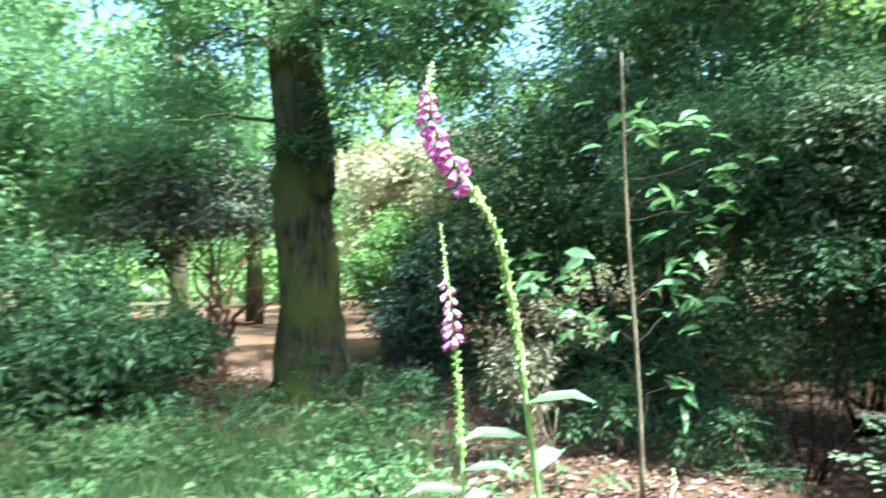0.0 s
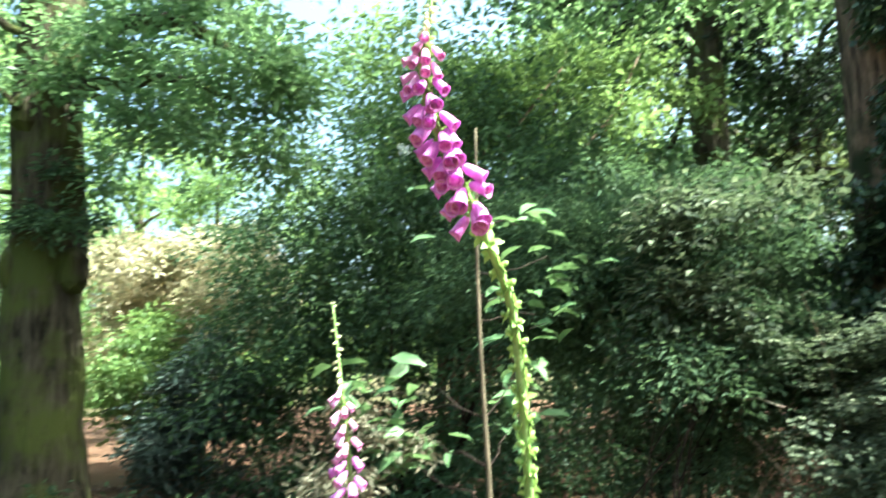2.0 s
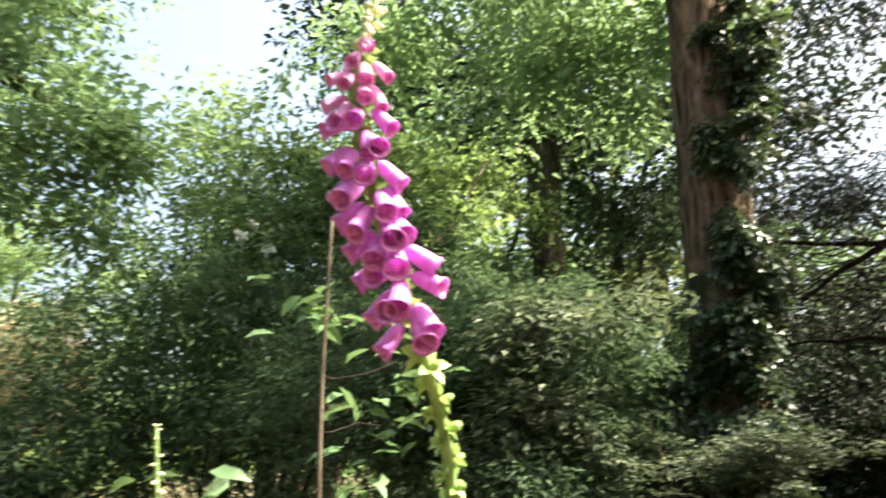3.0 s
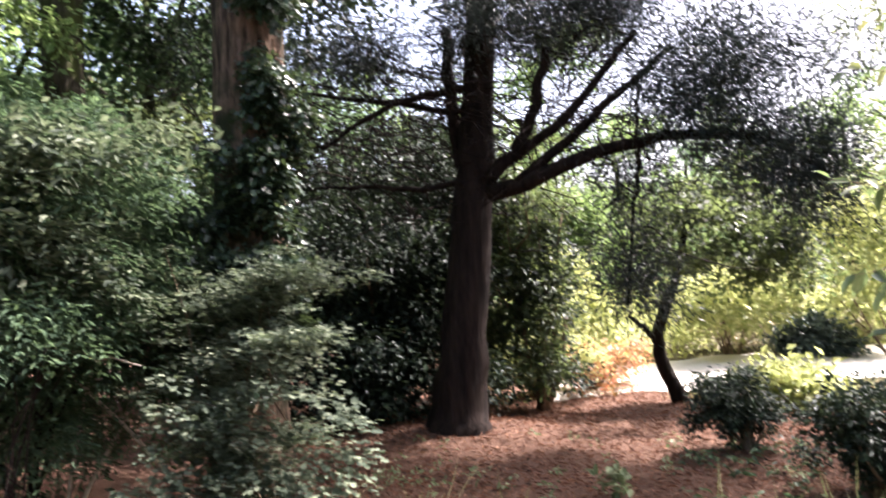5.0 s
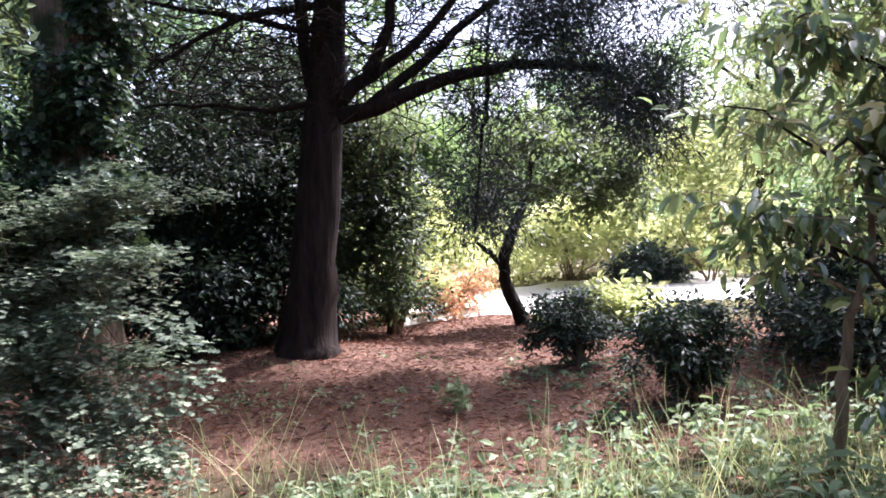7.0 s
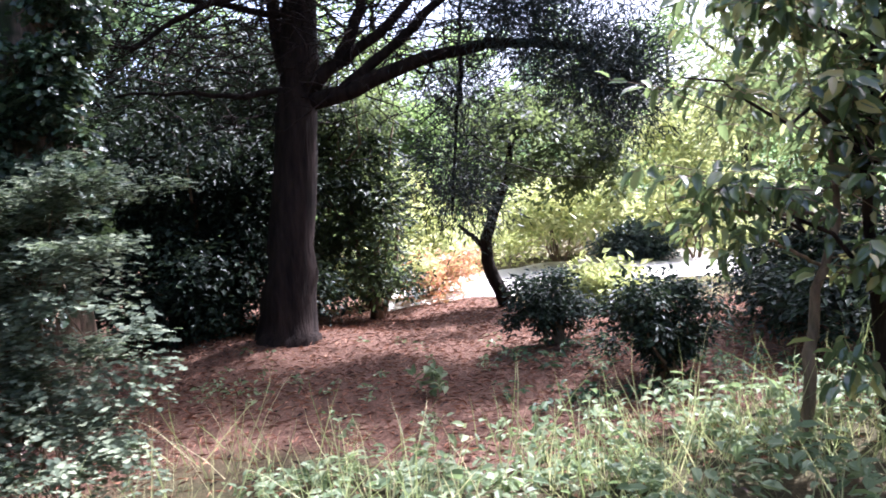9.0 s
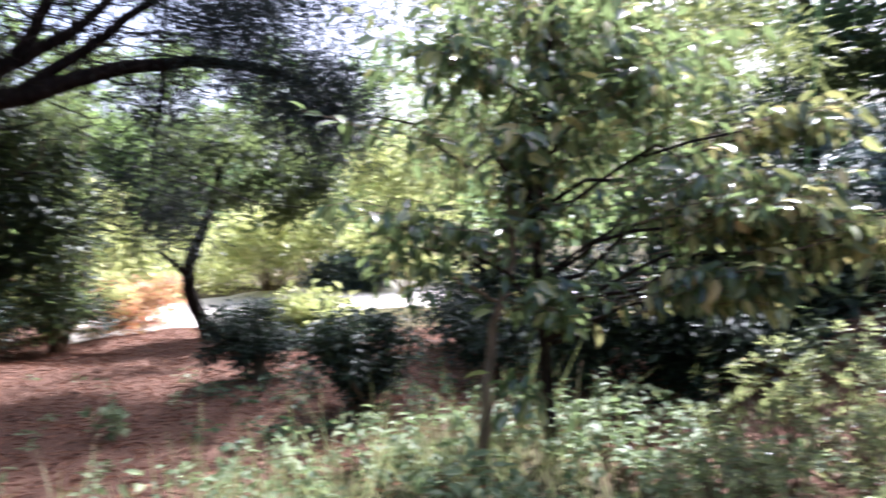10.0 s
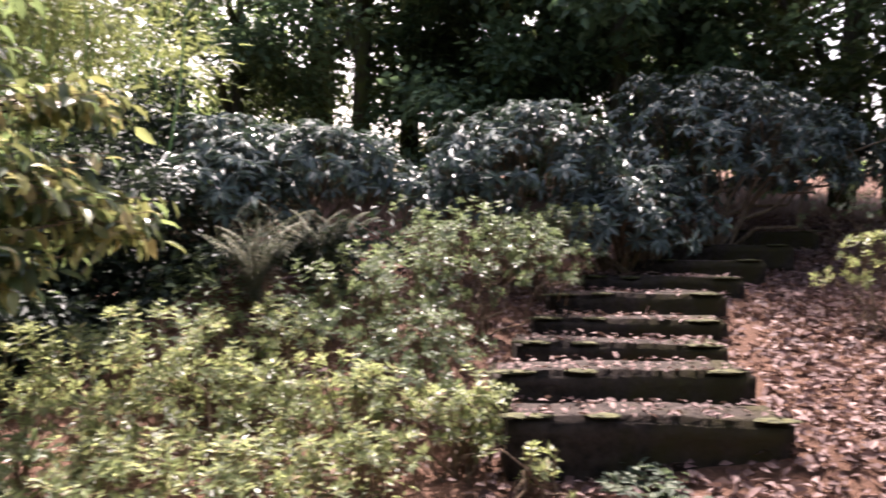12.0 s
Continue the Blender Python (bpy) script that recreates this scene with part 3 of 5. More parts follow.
def tree(name, label, at, trunk, radii, limbs, crown, bark, category="tree", sides=14, group="", rough=0.06):
    """A tree: trunk, each limb, and crown meshes [(blobs, material, clusters, per, spread, length, shape, aspect, flat, droop)]; points relative to its foot."""
    x, y = at
    t = thing(name, label, category, group, at=(x, y, float(height(x, y)) - 0.05))
    n = max(8, int(len(trunk) * 3))
    tr = np.array(trunk, float)
    k = np.linspace(0, len(tr) - 1, n)
    pts = np.stack([np.interp(k, np.arange(len(tr)), tr[:, c]) for c in range(3)], -1)
    pts[1:-1, :2] += rng.normal(size=(n - 2, 2)) * 0.01
    part("trunk", tube_mesh("trunk", [(pts, np.interp(k, np.arange(len(tr)), radii))], bark, sides, rough), t)
    for p, r in limbs:
        part("limb", tube_mesh("limb", [(p, r)], bark, 8, 0.04), t)
    for blobs, material, clusters, per, spread, length, shape, aspect, flat, droop, *more in crown:
        me, _ = foliage_mesh("crown", blobs, clusters, per, spread, length, material, shape, aspect, 0.25, flat, droop, 0.35, 0.03, *(more or [0.3]))
        part("crown", me, t)
    return t


def local(blobs, at):
    z = float(height(*at)) - 0.04
    return [(b[0] - at[0], b[1] - at[1], b[2] - z, *b[3:]) for b in blobs]


def rel(pts, at):
    z = float(height(*at)) - 0.05
    return np.array([(p[0] - at[0], p[1] - at[1], p[2] - z) for p in pts])


def limb(pts, at, r0, r1, n=12):
    """A limb through the given places, smoothed and slightly crooked."""
    p = rel(pts, at)
    k = np.linspace(0, len(p) - 1, n)
    q = np.stack([np.interp(k, np.arange(len(p)), p[:, c]) for c in range(3)], -1)
    q[1:-1] = 0.25 * q[:-2] + 0.5 * q[1:-1] + 0.25 * q[2:]
    q[1:-1] += rng.normal(size=(n - 2, 3)) * 0.012
    return q, np.linspace(r0, r1, n)


# ---- woodland all round ----
def background_tree(proto_no, material, tall, wide, low):
    """One woodland tree, built at the origin and then copied."""
    limbs = [(bend((0, 0, tall * (0.25 + 0.1 * k)), (wide * 0.7 * math.cos(2.2 * k + proto_no), wide * 0.7 * math.sin(2.2 * k + proto_no), tall * (0.5 + 0.08 * k)), 7, 0, 0.04, 0.2), np.linspace(0.1, 0.03, 7)) for k in range(5)]
    blobs = [(wide * 0.55 * math.cos(1.9 * k + proto_no), wide * 0.55 * math.sin(1.9 * k + proto_no), low + (tall - low) * (0.12 + 0.13 * k), wide * (0.62 - 0.03 * k), wide * (0.62 - 0.03 * k), wide * 0.4) for k in range(7)]
    t = tree("woodland_tree", "leafy green woodland tree with a bare lower trunk", (0, 0), [(0, 0, 0), (0.1, 0.05, tall * 0.4), (0, 0.1, tall * 0.9)], (0.24, 0.17, 0.05), limbs,
             [(blobs, material, 760, 9, 0.28, 0.2, DIAMOND, 0.6, 0.3, 0.25)], B_OAK, group="woodland trees", sides=10)
    return t


PROTOS = [background_tree(1, M_OAK, 9, 3.0, 2.0), background_tree(2, M_BEECH, 10, 3.2, 1.6), background_tree(3, M_HOLLY, 8, 2.8, 1.0), background_tree(4, M_OAK, 11, 3.4, 2.6), background_tree(5, M_YEW, 9, 3.0, 0.8)]
# azimuth, distance, which, scale
WOODS = [(54, 16.5, 2, 0.9), (64, 15.5, 2, 0.9), (72, 16.5, 4, 0.9), (80, 16, 2, 0.9), (-112, 15, 0, 1), (-104, 20, 1, 1.1), (-96, 15, 3, 0.9), (-90, 22, 1, 1.2), (-84, 18, 1, 0.9), (-79, 26, 0, 1.2), (-74, 20, 1, 0.75), (-70, 25, 1, 0.8), (-66, 31, 0, 0.9), (-60, 33, 1, 0.85), (-56, 25, 1, 0.95), (-52, 15, 2, 0.9),
         (-48, 20, 1, 1.1), (-43, 14, 0, 1), (-40, 21, 4, 1.2), (-35, 16, 2, 1.1), (-30, 15, 4, 1.0), (-27, 21, 2, 1.2), (-23, 14, 4, 0.9), (-17, 19, 2, 0.8), (-11, 22, 1, 0.8), (-6, 16, 2, 0.7), (-2, 24, 1, 1.0),
         (4, 27, 1, 0.8), (9, 30, 0, 0.8), (14, 27, 1, 0.75), (19, 30, 1, 0.8), (24, 24, 1, 0.75), (29, 27, 0, 0.9), (34, 22, 1, 0.8), (39, 17, 1, 0.6), (44, 21, 1, 0.8), (49, 15, 2, 0.7), (54, 19, 2, 0.9), (58, 14.5, 4, 0.8), (61, 16, 2, 0.9), (64, 19, 2, 1.0), (70, 15, 2, 0.8),
         # those 7 to 8 m off, behind the camera, are unseen, added to block sky light
         (67, 14.5, 4, 0.85), (72, 17, 2, 1), (76, 14, 4, 0.9), (80, 16, 2, 1), (89, 15, 4, 0.9), (79, 20, 4, 1.2), (85, 18, 0, 1.2), (92, 15, 2, 1), (100, 14, 0, 1), (112, 15, 4, 1), (165, 14, 0, 1), (118, 8, 4, 0.9), (140, 7, 0, 0.9), (160, 7.5, 2, 0.9), (182, 7, 4, 0.9), (204, 7, 2, 0.9), (226, 8, 4, 0.9), (205, 14, 0, 1)]
for no, (az, dist, k, sc) in enumerate(WOODS):
    x, y = dist * math.sin(radians(az)), dist * math.cos(radians(az))
    src = PROTOS[k]
    place = pose(x, y, float(height(x, y)) - 0.1, 0, 0, 67 * no)
    if "used" not in src:
        src["used"] = 1
        src.matrix_basis = place
        ob = src
    else:
        ob = copy_thing(src, place)
    ob.scale = (sc, sc, sc)
for src in PROTOS:
    del src["used"]

# far woods that close the view
FAR = []
for ring, (dist, count, size) in enumerate(((38, 70, 3.4), (52, 70, 4.6))):
    for k in range(count):
        a = 2 * math.pi * (k + 0.5 * ring) / count
        FAR.append((dist * math.sin(a), dist * math.cos(a), 2.2 + ring * 1.5 + 1.2 * math.sin(5 * a), size, size, size * (0.75 + 0.3 * math.sin(11 * a))))
far_mesh, _ = foliage_mesh("far_woods", FAR, 9000, 5, 0.7, 0.75, M_BEECH, DIAMOND, 0.7, 0.5, 0.1, 0.2)
thing("far_woods", "dense distant green woodland edge", "woods", "", "stuff", mesh=far_mesh)

# ---- the mossy oak and what stands round it ----
AT = (-7.6, 0.5)
oak = tree("oak_tree", "large mossy oak with dark trunk and spreading limbs", AT, rel([(-7.6, 0.5, 0), (-7.58, 0.5, 0.3), (-7.55, 0.48, 1.0), (-7.5, 0.46, 2.2), (-7.4, 0.42, 3.6), (-7.27, 0.38, 5.2), (-7.1, 0.4, 9.0)], AT), (0.62, 0.46, 0.36, 0.325, 0.315, 0.29, 0.16),
           [limb([(-6.81, 0.59, 4.65), (-6.31, 0.92, 4.66), (-5.84, 1.24, 4.56), (-5.39, 1.59, 4.16), (-5.09, 1.79, 4)], AT, 0.1, 0.03),
            limb([(-6.85, 0.64, 4.21), (-6.29, 0.92, 4.06), (-5.81, 1.24, 4.02), (-5.35, 1.57, 3.73)], AT, 0.07, 0.02),
            limb([(-6.86, 0.64, 4.13), (-6.32, 0.93, 3.82), (-5.89, 1.16, 3.69)], AT, 0.05, 0.015),
            limb([(-7.04, 0.11, 4.67), (-7.03, -0.41, 4.86), (-7.1, -1.05, 4.94)], AT, 0.045, 0.015),
            limb([(-7.13, 0.14, 3.97), (-7.19, -0.05, 4.17), (-7.18, -0.28, 4.25), (-7.14, -0.81, 3.98)], AT, 0.032, 0.01),
            limb([(-7.54, 0.61, 4.77), (-6.73, 0.92, 4.8), (-6.14, 1.19, 4.69), (-5.6, 1.52, 4.27)], AT, 0.07, 0.02),
            limb([(-7.25, 0.12, 3.21), (-7.29, -0.44, 3.28), (-7.38, -1.06, 3.19)], AT, 0.025, 0.008)],
           [(local([(-5.12, 1.55, 3.85, 0.76, 0.76, 0.43), (-5.79, 1.19, 3.53, 0.4, 0.4, 0.28), (-7.48, -0.81, 4.68, 0.73, 0.73, 0.62), (-6.39, 1.04, 4.46, 0.66, 0.66, 0.33), (-7.03, 0.96, 3.47, 0.35, 0.35, 0.35), (-7.88, -0.88, 3.74, 0.64, 0.64, 0.44), (-8.25, 0.41, 7.51, 2.6, 2.6, 1), (-6.1, 1.34, 4.43, 0.97, 0.97, 0.58), (-5.64, 1.93, 3.9, 0.38, 0.38, 0.29), (-5.22, 1.74, 3.31, 0.53, 0.53, 0.17), (-5.6, 1.37, 5.06, 0.66, 0.66, 0.37)], AT), M_OAK, 4000, 10, 0.16, 0.09, DIAMOND, 0.5, 0.6, 0.15)], B_OAK, sides=22, rough=0.1)
sprout, _ = foliage_mesh("trunk_sprouts", local([(-6.98, 0.47, 3.18, 0.31, 0.31, 0.73), (-7.06, 0.66, 0.55, 0.33, 0.33, 0.38), (-6.96, 0.38, 4.33, 0.17, 0.17, 0.34)], AT), 150, 9, 0.1, 0.09, M_YEW, DIAMOND, 0.4, 0.3, 0.2, 0.1)
part("epicormic_foliage", sprout, oak, "small leafy shoots on the bark")
for k, (px, py, pz, pr) in enumerate(((-7.44, 0.18, 2.55, 0.13), (-7.16, 0.66, 2.51, 0.13), (-7.22, 0.19, 3.97, 0.12))):
    bm = bmesh.new()
    bmesh.ops.create_icosphere(bm, subdivisions=2, radius=pr)
    for v in bm.verts:
        v.co *= 1 + 0.25 * noise.noise(v.co * 14 + Vector((k * 3, 0, 0)))
    me = bpy.data.meshes.new("burl")
    bm.to_mesh(me)
    bm.free()
    me.materials.append(B_OAK)
    b = part("burl", me, oak)
    b.location = rel([(px, py, pz)], AT)[0]
    b.scale = (1, 1, 1.7)

AT = (-9.8, -0.63)
ends = rel([(-10.52, -1.45, 1.44), (-9.83, -1.05, 1.78), (-10.15, -0.83, 1.93), (-9.76, -0.51, 1.98), (-9.9, -0.24, 1.7), (-9.12, 0.06, 1.42), (-9.12, 0.17, 1.09), (-9.56, -0.64, 2.24), (-10.28, -0.98, 2.29), (-9.65, -0.4, 2.39), (-10.49, -1.79, 2.01), (-9.44, -0.07, 1.97)], AT)
red = thing("rhododendron_shrub", "many-stemmed rhododendron with reddish bare stems", "shrub", at=(*AT, float(height(*AT)) - 0.03))
fork = (0.05, 0.0, 0.42)
part("trunk", tube_mesh("trunk", [(bend((0, 0, 0), fork, 5), np.linspace(0.1, 0.085, 5))], B_RED, 10, 0.05), red)
for e in ends[:9]:
    part("stem", tube_mesh("stem", [(bend(fork, e, 8, 0, 0.05, 0.1), np.linspace(0.042, 0.014, 8))], B_RED, 7, 0.05), red)
me, _ = foliage_mesh("leaves", local([(-9.86, -0.84, 2.4, 1.3, 1.3, 0.42), (-10.48, -1.62, 2.29, 0.93, 0.93, 0.57), (-9.57, -0.28, 2.53, 0.77, 0.77, 0.42), (-10.22, -1.26, 2.85, 1.4, 1.4, 0.43)], AT), 900, 9, 0.12, 0.13, M_PURPLE, DIAMOND, 0.36, 0.35, 0.3, 0.3)
part("leaves", me, red)
shrub("laurel_shrub", "dark dense evergreen shrub on the grass edge", (-7.4, -2.0), local([(-7.3, -2.1, 0.62, 1.15, 1.15, 0.55), (-7.1, -1.35, 0.36, 0.4, 0.4, 0.3), (-7.56, -2.68, 1.12, 1.1, 1.1, 0.85)], (-7.4, -2.0)), M_LAUREL, 2100, 10, 0.12, 0.1, lump=0.4)
shrub("laurel_shrub", "tall green shrub behind the red-stemmed rhododendron", (-11.5, -1.8), local([(-10.38, -2.58, 2.85, 2.1, 2.1, 0.98), (-10.48, -1.03, 2.86, 1.3, 1.3, 0.77), (-10.77, -4.06, 3.55, 1.6, 1.6, 1.6), (-11.16, -1.73, 3.92, 1.8, 1.8, 0.98)], (-11.5, -1.8)), M_OAK, 2400, 9, 0.2, 0.14)
shrub("azalea_shrub", "faded azalea bush with tan and cream leaves", (-12.2, 3.0), local([(-11.99, 2.97, 2.79, 1.5, 1.5, 0.87), (-11.5, 3.82, 3.35, 0.77, 0.77, 0.48), (-12.37, 2.39, 2.13, 0.77, 0.77, 0.58)], (-12.2, 3.0)), M_TAN, 1500, 9, 0.14, 0.13, stems=14, r0=0.035, uneven=0.5, lump=0.4)
shrub("azalea_shrub", "leafy green bush beside the oak", (-10.4, 1.9), local([(-10.73, 1.81, 1.55, 0.75, 0.75, 0.67), (-10.75, 2.31, 2.05, 0.51, 0.51, 0.43)], (-10.4, 1.9)), M_BEECH, 600, 9, 0.14, 0.11)
shrub("rhododendron_shrub", "rounded dark glossy rhododendron bush", (-8.6, 2.4), local([(-8.88, 2.18, 0.74, 0.64, 0.64, 0.57), (-8.84, 2.54, 1.3, 0.58, 0.58, 0.58)], (-8.6, 2.4)), M_RHODO, 900, 9, 0.13, 0.12, aspect=0.36)
shrub("rhododendron_shrub", "huge dark evergreen laurel mound", (-6.8, 4.0), local([(-7.11, 3.8, 2.81, 1.5, 1.5, 1.3), (-6.89, 5.07, 3.92, 1.3, 1.3, 0.99), (-7.67, 3.01, 1.63, 0.74, 0.74, 1.3), (-7.48, 5.36, 1.32, 2.3, 2.3, 1.2), (-6.91, 4.52, 0.37, 2.2, 2.2, 0.46), (-5.84, 5.45, 2.97, 1.3, 1.3, 0.77), (-5.97, 3.88, 2.65, 1.1, 1.1, 0.48), (-7.64, 2.78, 1.05, 0.59, 0.59, 0.72), (-7.29, 4.86, 3.41, 1.7, 1.7, 1.1), (-8.31, 4.24, 2.54, 1.7, 1.7, 1.1)], (-6.8, 4.0)), M_LAUREL, 5600, 10, 0.13, 0.105, stems=8, r0=0.035, bark=B_PINE, aspect=0.42, uneven=0.5, lump=0.46)
shrub("cherry_tree", "bright leafy young tree above the rhododendron", (-8.6, 5.6), local([(-7.46, 5.8, 5.18, 0.7, 0.7, 0.55), (-7.1, 6.58, 5.09, 1.2, 1.2, 0.78), (-7.61, 4.68, 4.06, 0.6, 0.6, 0.45), (-7.06, 7.71, 5.41, 1.2, 1.2, 0.98), (-8.02, 4.84, 5.26, 1.1, 1.1, 0.82)], (-8.6, 5.6)), M_BEECH, 1900, 9, 0.2, 0.115, "tree", 12, 0.06)
shrub("yew_shrub", "wide feathery grey-green evergreen thicket", (-3.6, 4.5), local([(-3.57, 4.31, 2.37, 1.1, 1.1, 0.49), (-3.09, 4.59, 1.68, 0.71, 0.71, 0.42), (-3.6, 4.46, 1.71, 0.49, 0.49, 0.22), (-3.6, 4.6, 0.75, 0.9, 0.7, 0.3), (-3.95, 3.95, 2.15, 0.99, 0.99, 0.65), (-3.54, 4.85, 2.3, 0.88, 0.88, 0.42), (-3.15, 4.95, 1.69, 0.85, 0.75, 0.54), (-3.48, 4.07, 1.89, 1, 1, 0.68), (-3.0, 4.3, 1.39, 0.72, 0.7, 0.5), (-3.3, 4.91, 1.63, 0.44, 0.44, 0.48), (-3.1, 4.5, 1.0, 0.5, 0.5, 0.5)], (-3.6, 4.5)), M_YEW, 7200, 15, 0.1, 0.058, stems=9, r0=0.018, bark=B_PINE, aspect=0.32, flat=0.55, droop=0.25, uneven=0.4, lump=0.34)


shrub("viburnum_shrub", "loose pale grey-green broad-leaved sprays before the thicket", (-2.9, 3.4), local([(-2.8, 4.1, 1.7, 0.3, 0.3, 0.2), (-2.77, 3.9, 1.55, 0.41, 0.41, 0.15), (-2.7, 4.1, 1.2, 0.22, 0.22, 0.18), (-2.64, 3.83, 2.41, 0.48, 0.48, 0.22), (-2.75, 4.0, 2.03, 0.4, 0.4, 0.2), (-2.99, 3.79, 1.84, 0.46, 0.46, 0.19)], (-2.9, 3.4)), M_GREY, 420, 10, 0.12, 0.075, stems=9, r0=0.007, bark=B_PINE, aspect=0.45, flat=0.6, droop=0.15, uneven=0.5, lump=0.5)


def layered_bush():
    """A maple bush: thin stems and level sprays of small lobed leaves, one above another, with dark gaps between."""
    at = (-1.6, 3.9)
    t = thing("field_maple_shrub", "grey-green lobed-leaf bush in layered sprays", "shrub", at=(*at, float(height(*at))))
    blobs = local([(-1.7, 3.81, 0.81, 0.39, 0.39, 0.27), (-1.2, 3.61, 0.83, 0.25, 0.25, 0.13), (-1.6, 3.3, 0.48, 0.44, 0.44, 0.23), (-1.63, 4.12, 1.27, 0.42, 0.42, 0.22), (-1.14, 3.4, 0.56, 0.27, 0.27, 0.16), (-2.21, 4.32, 1.48, 0.4, 0.4, 0.3), (-0.83, 3.41, 0.91, 0.13, 0.13, 0.043), (-0.78, 3.41, 0.76, 0.11, 0.11, 0.037), (-0.84, 3.31, 0.66, 0.14, 0.14, 0.052), (-1.05, 3.61, 1.05, 0.2, 0.2, 0.057), (-1.14, 3.82, 1.27, 0.21, 0.21, 0.06), (-1.47, 4.43, 1.66, 0.38, 0.38, 0.14), (-1.15, 4.53, 1.63, 0.17, 0.17, 0.049), (-1.64, 4.32, 1.53, 0.37, 0.37, 0.17), (-0.84, 3.2, 0.48, 0.15, 0.15, 0.076), (-1.17, 3.71, 1.3, 0.24, 0.24, 0.15), (-1.38, 4.08, 1.68, 0.23, 0.23, 0.16), (-1.86, 3.91, 0.99, 0.27, 0.27, 0.24), (-1.47, 3.6, 0.67, 0.34, 0.34, 0.31), (-0.94, 3.1, 0.41, 0.22, 0.22, 0.098), (-1.59, 3.68, 0.85, 0.33, 0.33, 0.33), (-1.41, 3.1, 0.36, 0.37, 0.37, 0.098)], at)
    ends, _ = blob_points(blobs, 500, 0.1, 0.35)
    ends = ends[ends[:, 2] > 0.06]
    back = np.stack([rng.uniform(-0.4, -0.08, len(ends)), rng.uniform(0.0, 0.45, len(ends)), rng.uniform(-0.12, 0.05, len(ends))], -1)
    v, f = spray_arrays(ends + back, ends, 30, 0.085, 0.04, 0.9, LOBED)
    part("leaves", tri_mesh("leaves", v, f, M_GREY), t)
    for i in rng.choice(len(ends), 16, replace=False):
        mid = ends[i] + back[i]
        p = np.concatenate([bend((rng.normal() * 0.08, rng.normal() * 0.08, -0.03), mid, 6, 0, 0.04, 0.1), ends[i][None]])
        part("stem", tube_mesh("stem", [(p, np.linspace(0.008, 0.002, len(p)))], B_TWIG, 5), t)


layered_bush()
AT = (-2.3, 5.42)
# the crown blobs above z 8 are out of view, added to shade the grass
ivy = tree("ivy_clad_tree", "tall flaking-bark trunk wrapped in dark ivy", AT, rel([(-2.3, 5.42, 0), (-2.29, 5.42, 1.0), (-2.15, 5.38, 3.6), (-2.05, 5.35, 7.5)], AT), (0.36, 0.28, 0.27, 0.2), [],
           [(local([(-4.55, 5.48, 6.52, 1.6, 1.6, 0.57), (-2.76, 5.95, 6.01, 1.5, 1.5, 0.67), (-5.95, 5.02, 6.14, 0.8, 0.8, 0.47), (-2.2, 4.6, 8.2, 2.0, 2.0, 0.7), (-0.6, 3.0, 8.8, 1.9, 1.8, 0.6), (0.4, 1.4, 8.6, 1.9, 1.7, 0.6), (-1.6, 1.6, 9.2, 1.8, 1.8, 0.6), (-3.6, 6.2, 5.2, 1.0, 0.9, 0.5), (-4.6, 6.6, 5.6, 1.1, 0.9, 0.5)], AT), M_OAK, 3600, 9, 0.2, 0.12, DIAMOND, 0.5, 0.4, 0.2)], B_BIRCH, sides=18)
me, _ = foliage_mesh("ivy", local([(-1.84, 5.17, 3.24, 0.17, 0.17, 0.37), (-1.9, 5.17, 2.66, 0.19, 0.19, 0.37), (-1.93, 5.13, 2.12, 0.2, 0.2, 0.37), (-2.02, 5.13, 1.63, 0.29, 0.29, 0.33), (-1.83, 5.2, 4, 0.21, 0.21, 0.46), (-2.25, 5.01, 1.73, 0.24, 0.24, 0.28), (-2.35, 5.01, 1.21, 0.32, 0.32, 0.36), (-1.81, 5.29, 4.64, 0.2, 0.2, 0.47), (-2.05, 5.06, 2.45, 0.11, 0.11, 0.41), (-2.39, 5.04, 2.14, 0.081, 0.081, 0.16), (-1.96, 5, 3.2, 0.096, 0.096, 0.48), (-2.19, 4.99, 2.73, 0.064, 0.064, 0.28)], AT), 2300, 9, 0.065, 0.056, M_IVY, LOBED, 0.9, 0.5, 0.0, 0.5)
part("ivy", me, ivy, "dark glossy climbing ivy")
AT = (-6.9, 9.6)
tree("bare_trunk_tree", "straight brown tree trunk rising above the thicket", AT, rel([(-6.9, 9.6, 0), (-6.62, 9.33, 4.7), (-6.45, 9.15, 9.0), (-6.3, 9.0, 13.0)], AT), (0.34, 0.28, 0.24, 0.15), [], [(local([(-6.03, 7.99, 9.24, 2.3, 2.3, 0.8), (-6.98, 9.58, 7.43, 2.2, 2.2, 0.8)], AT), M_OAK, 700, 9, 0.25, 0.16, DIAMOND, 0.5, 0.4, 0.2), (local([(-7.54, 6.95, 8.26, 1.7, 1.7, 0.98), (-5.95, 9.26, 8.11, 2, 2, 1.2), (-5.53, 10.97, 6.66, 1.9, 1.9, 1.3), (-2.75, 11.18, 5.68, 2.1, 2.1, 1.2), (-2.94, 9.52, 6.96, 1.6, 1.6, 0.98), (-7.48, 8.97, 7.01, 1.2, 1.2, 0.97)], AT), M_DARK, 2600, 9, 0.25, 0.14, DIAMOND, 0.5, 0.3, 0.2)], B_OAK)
shrub("dry_leaved_shrub", "small twiggy shrub with dry buff leaves", (-3.45, 1.75), local([(-3.52, 1.78, 0.96, 0.28, 0.28, 0.22), (-3.57, 1.72, 0.66, 0.33, 0.33, 0.19)], (-3.45, 1.75)), M_DRY, 170, 8, 0.07, 0.07, stems=12, r0=0.006, aspect=0.34)
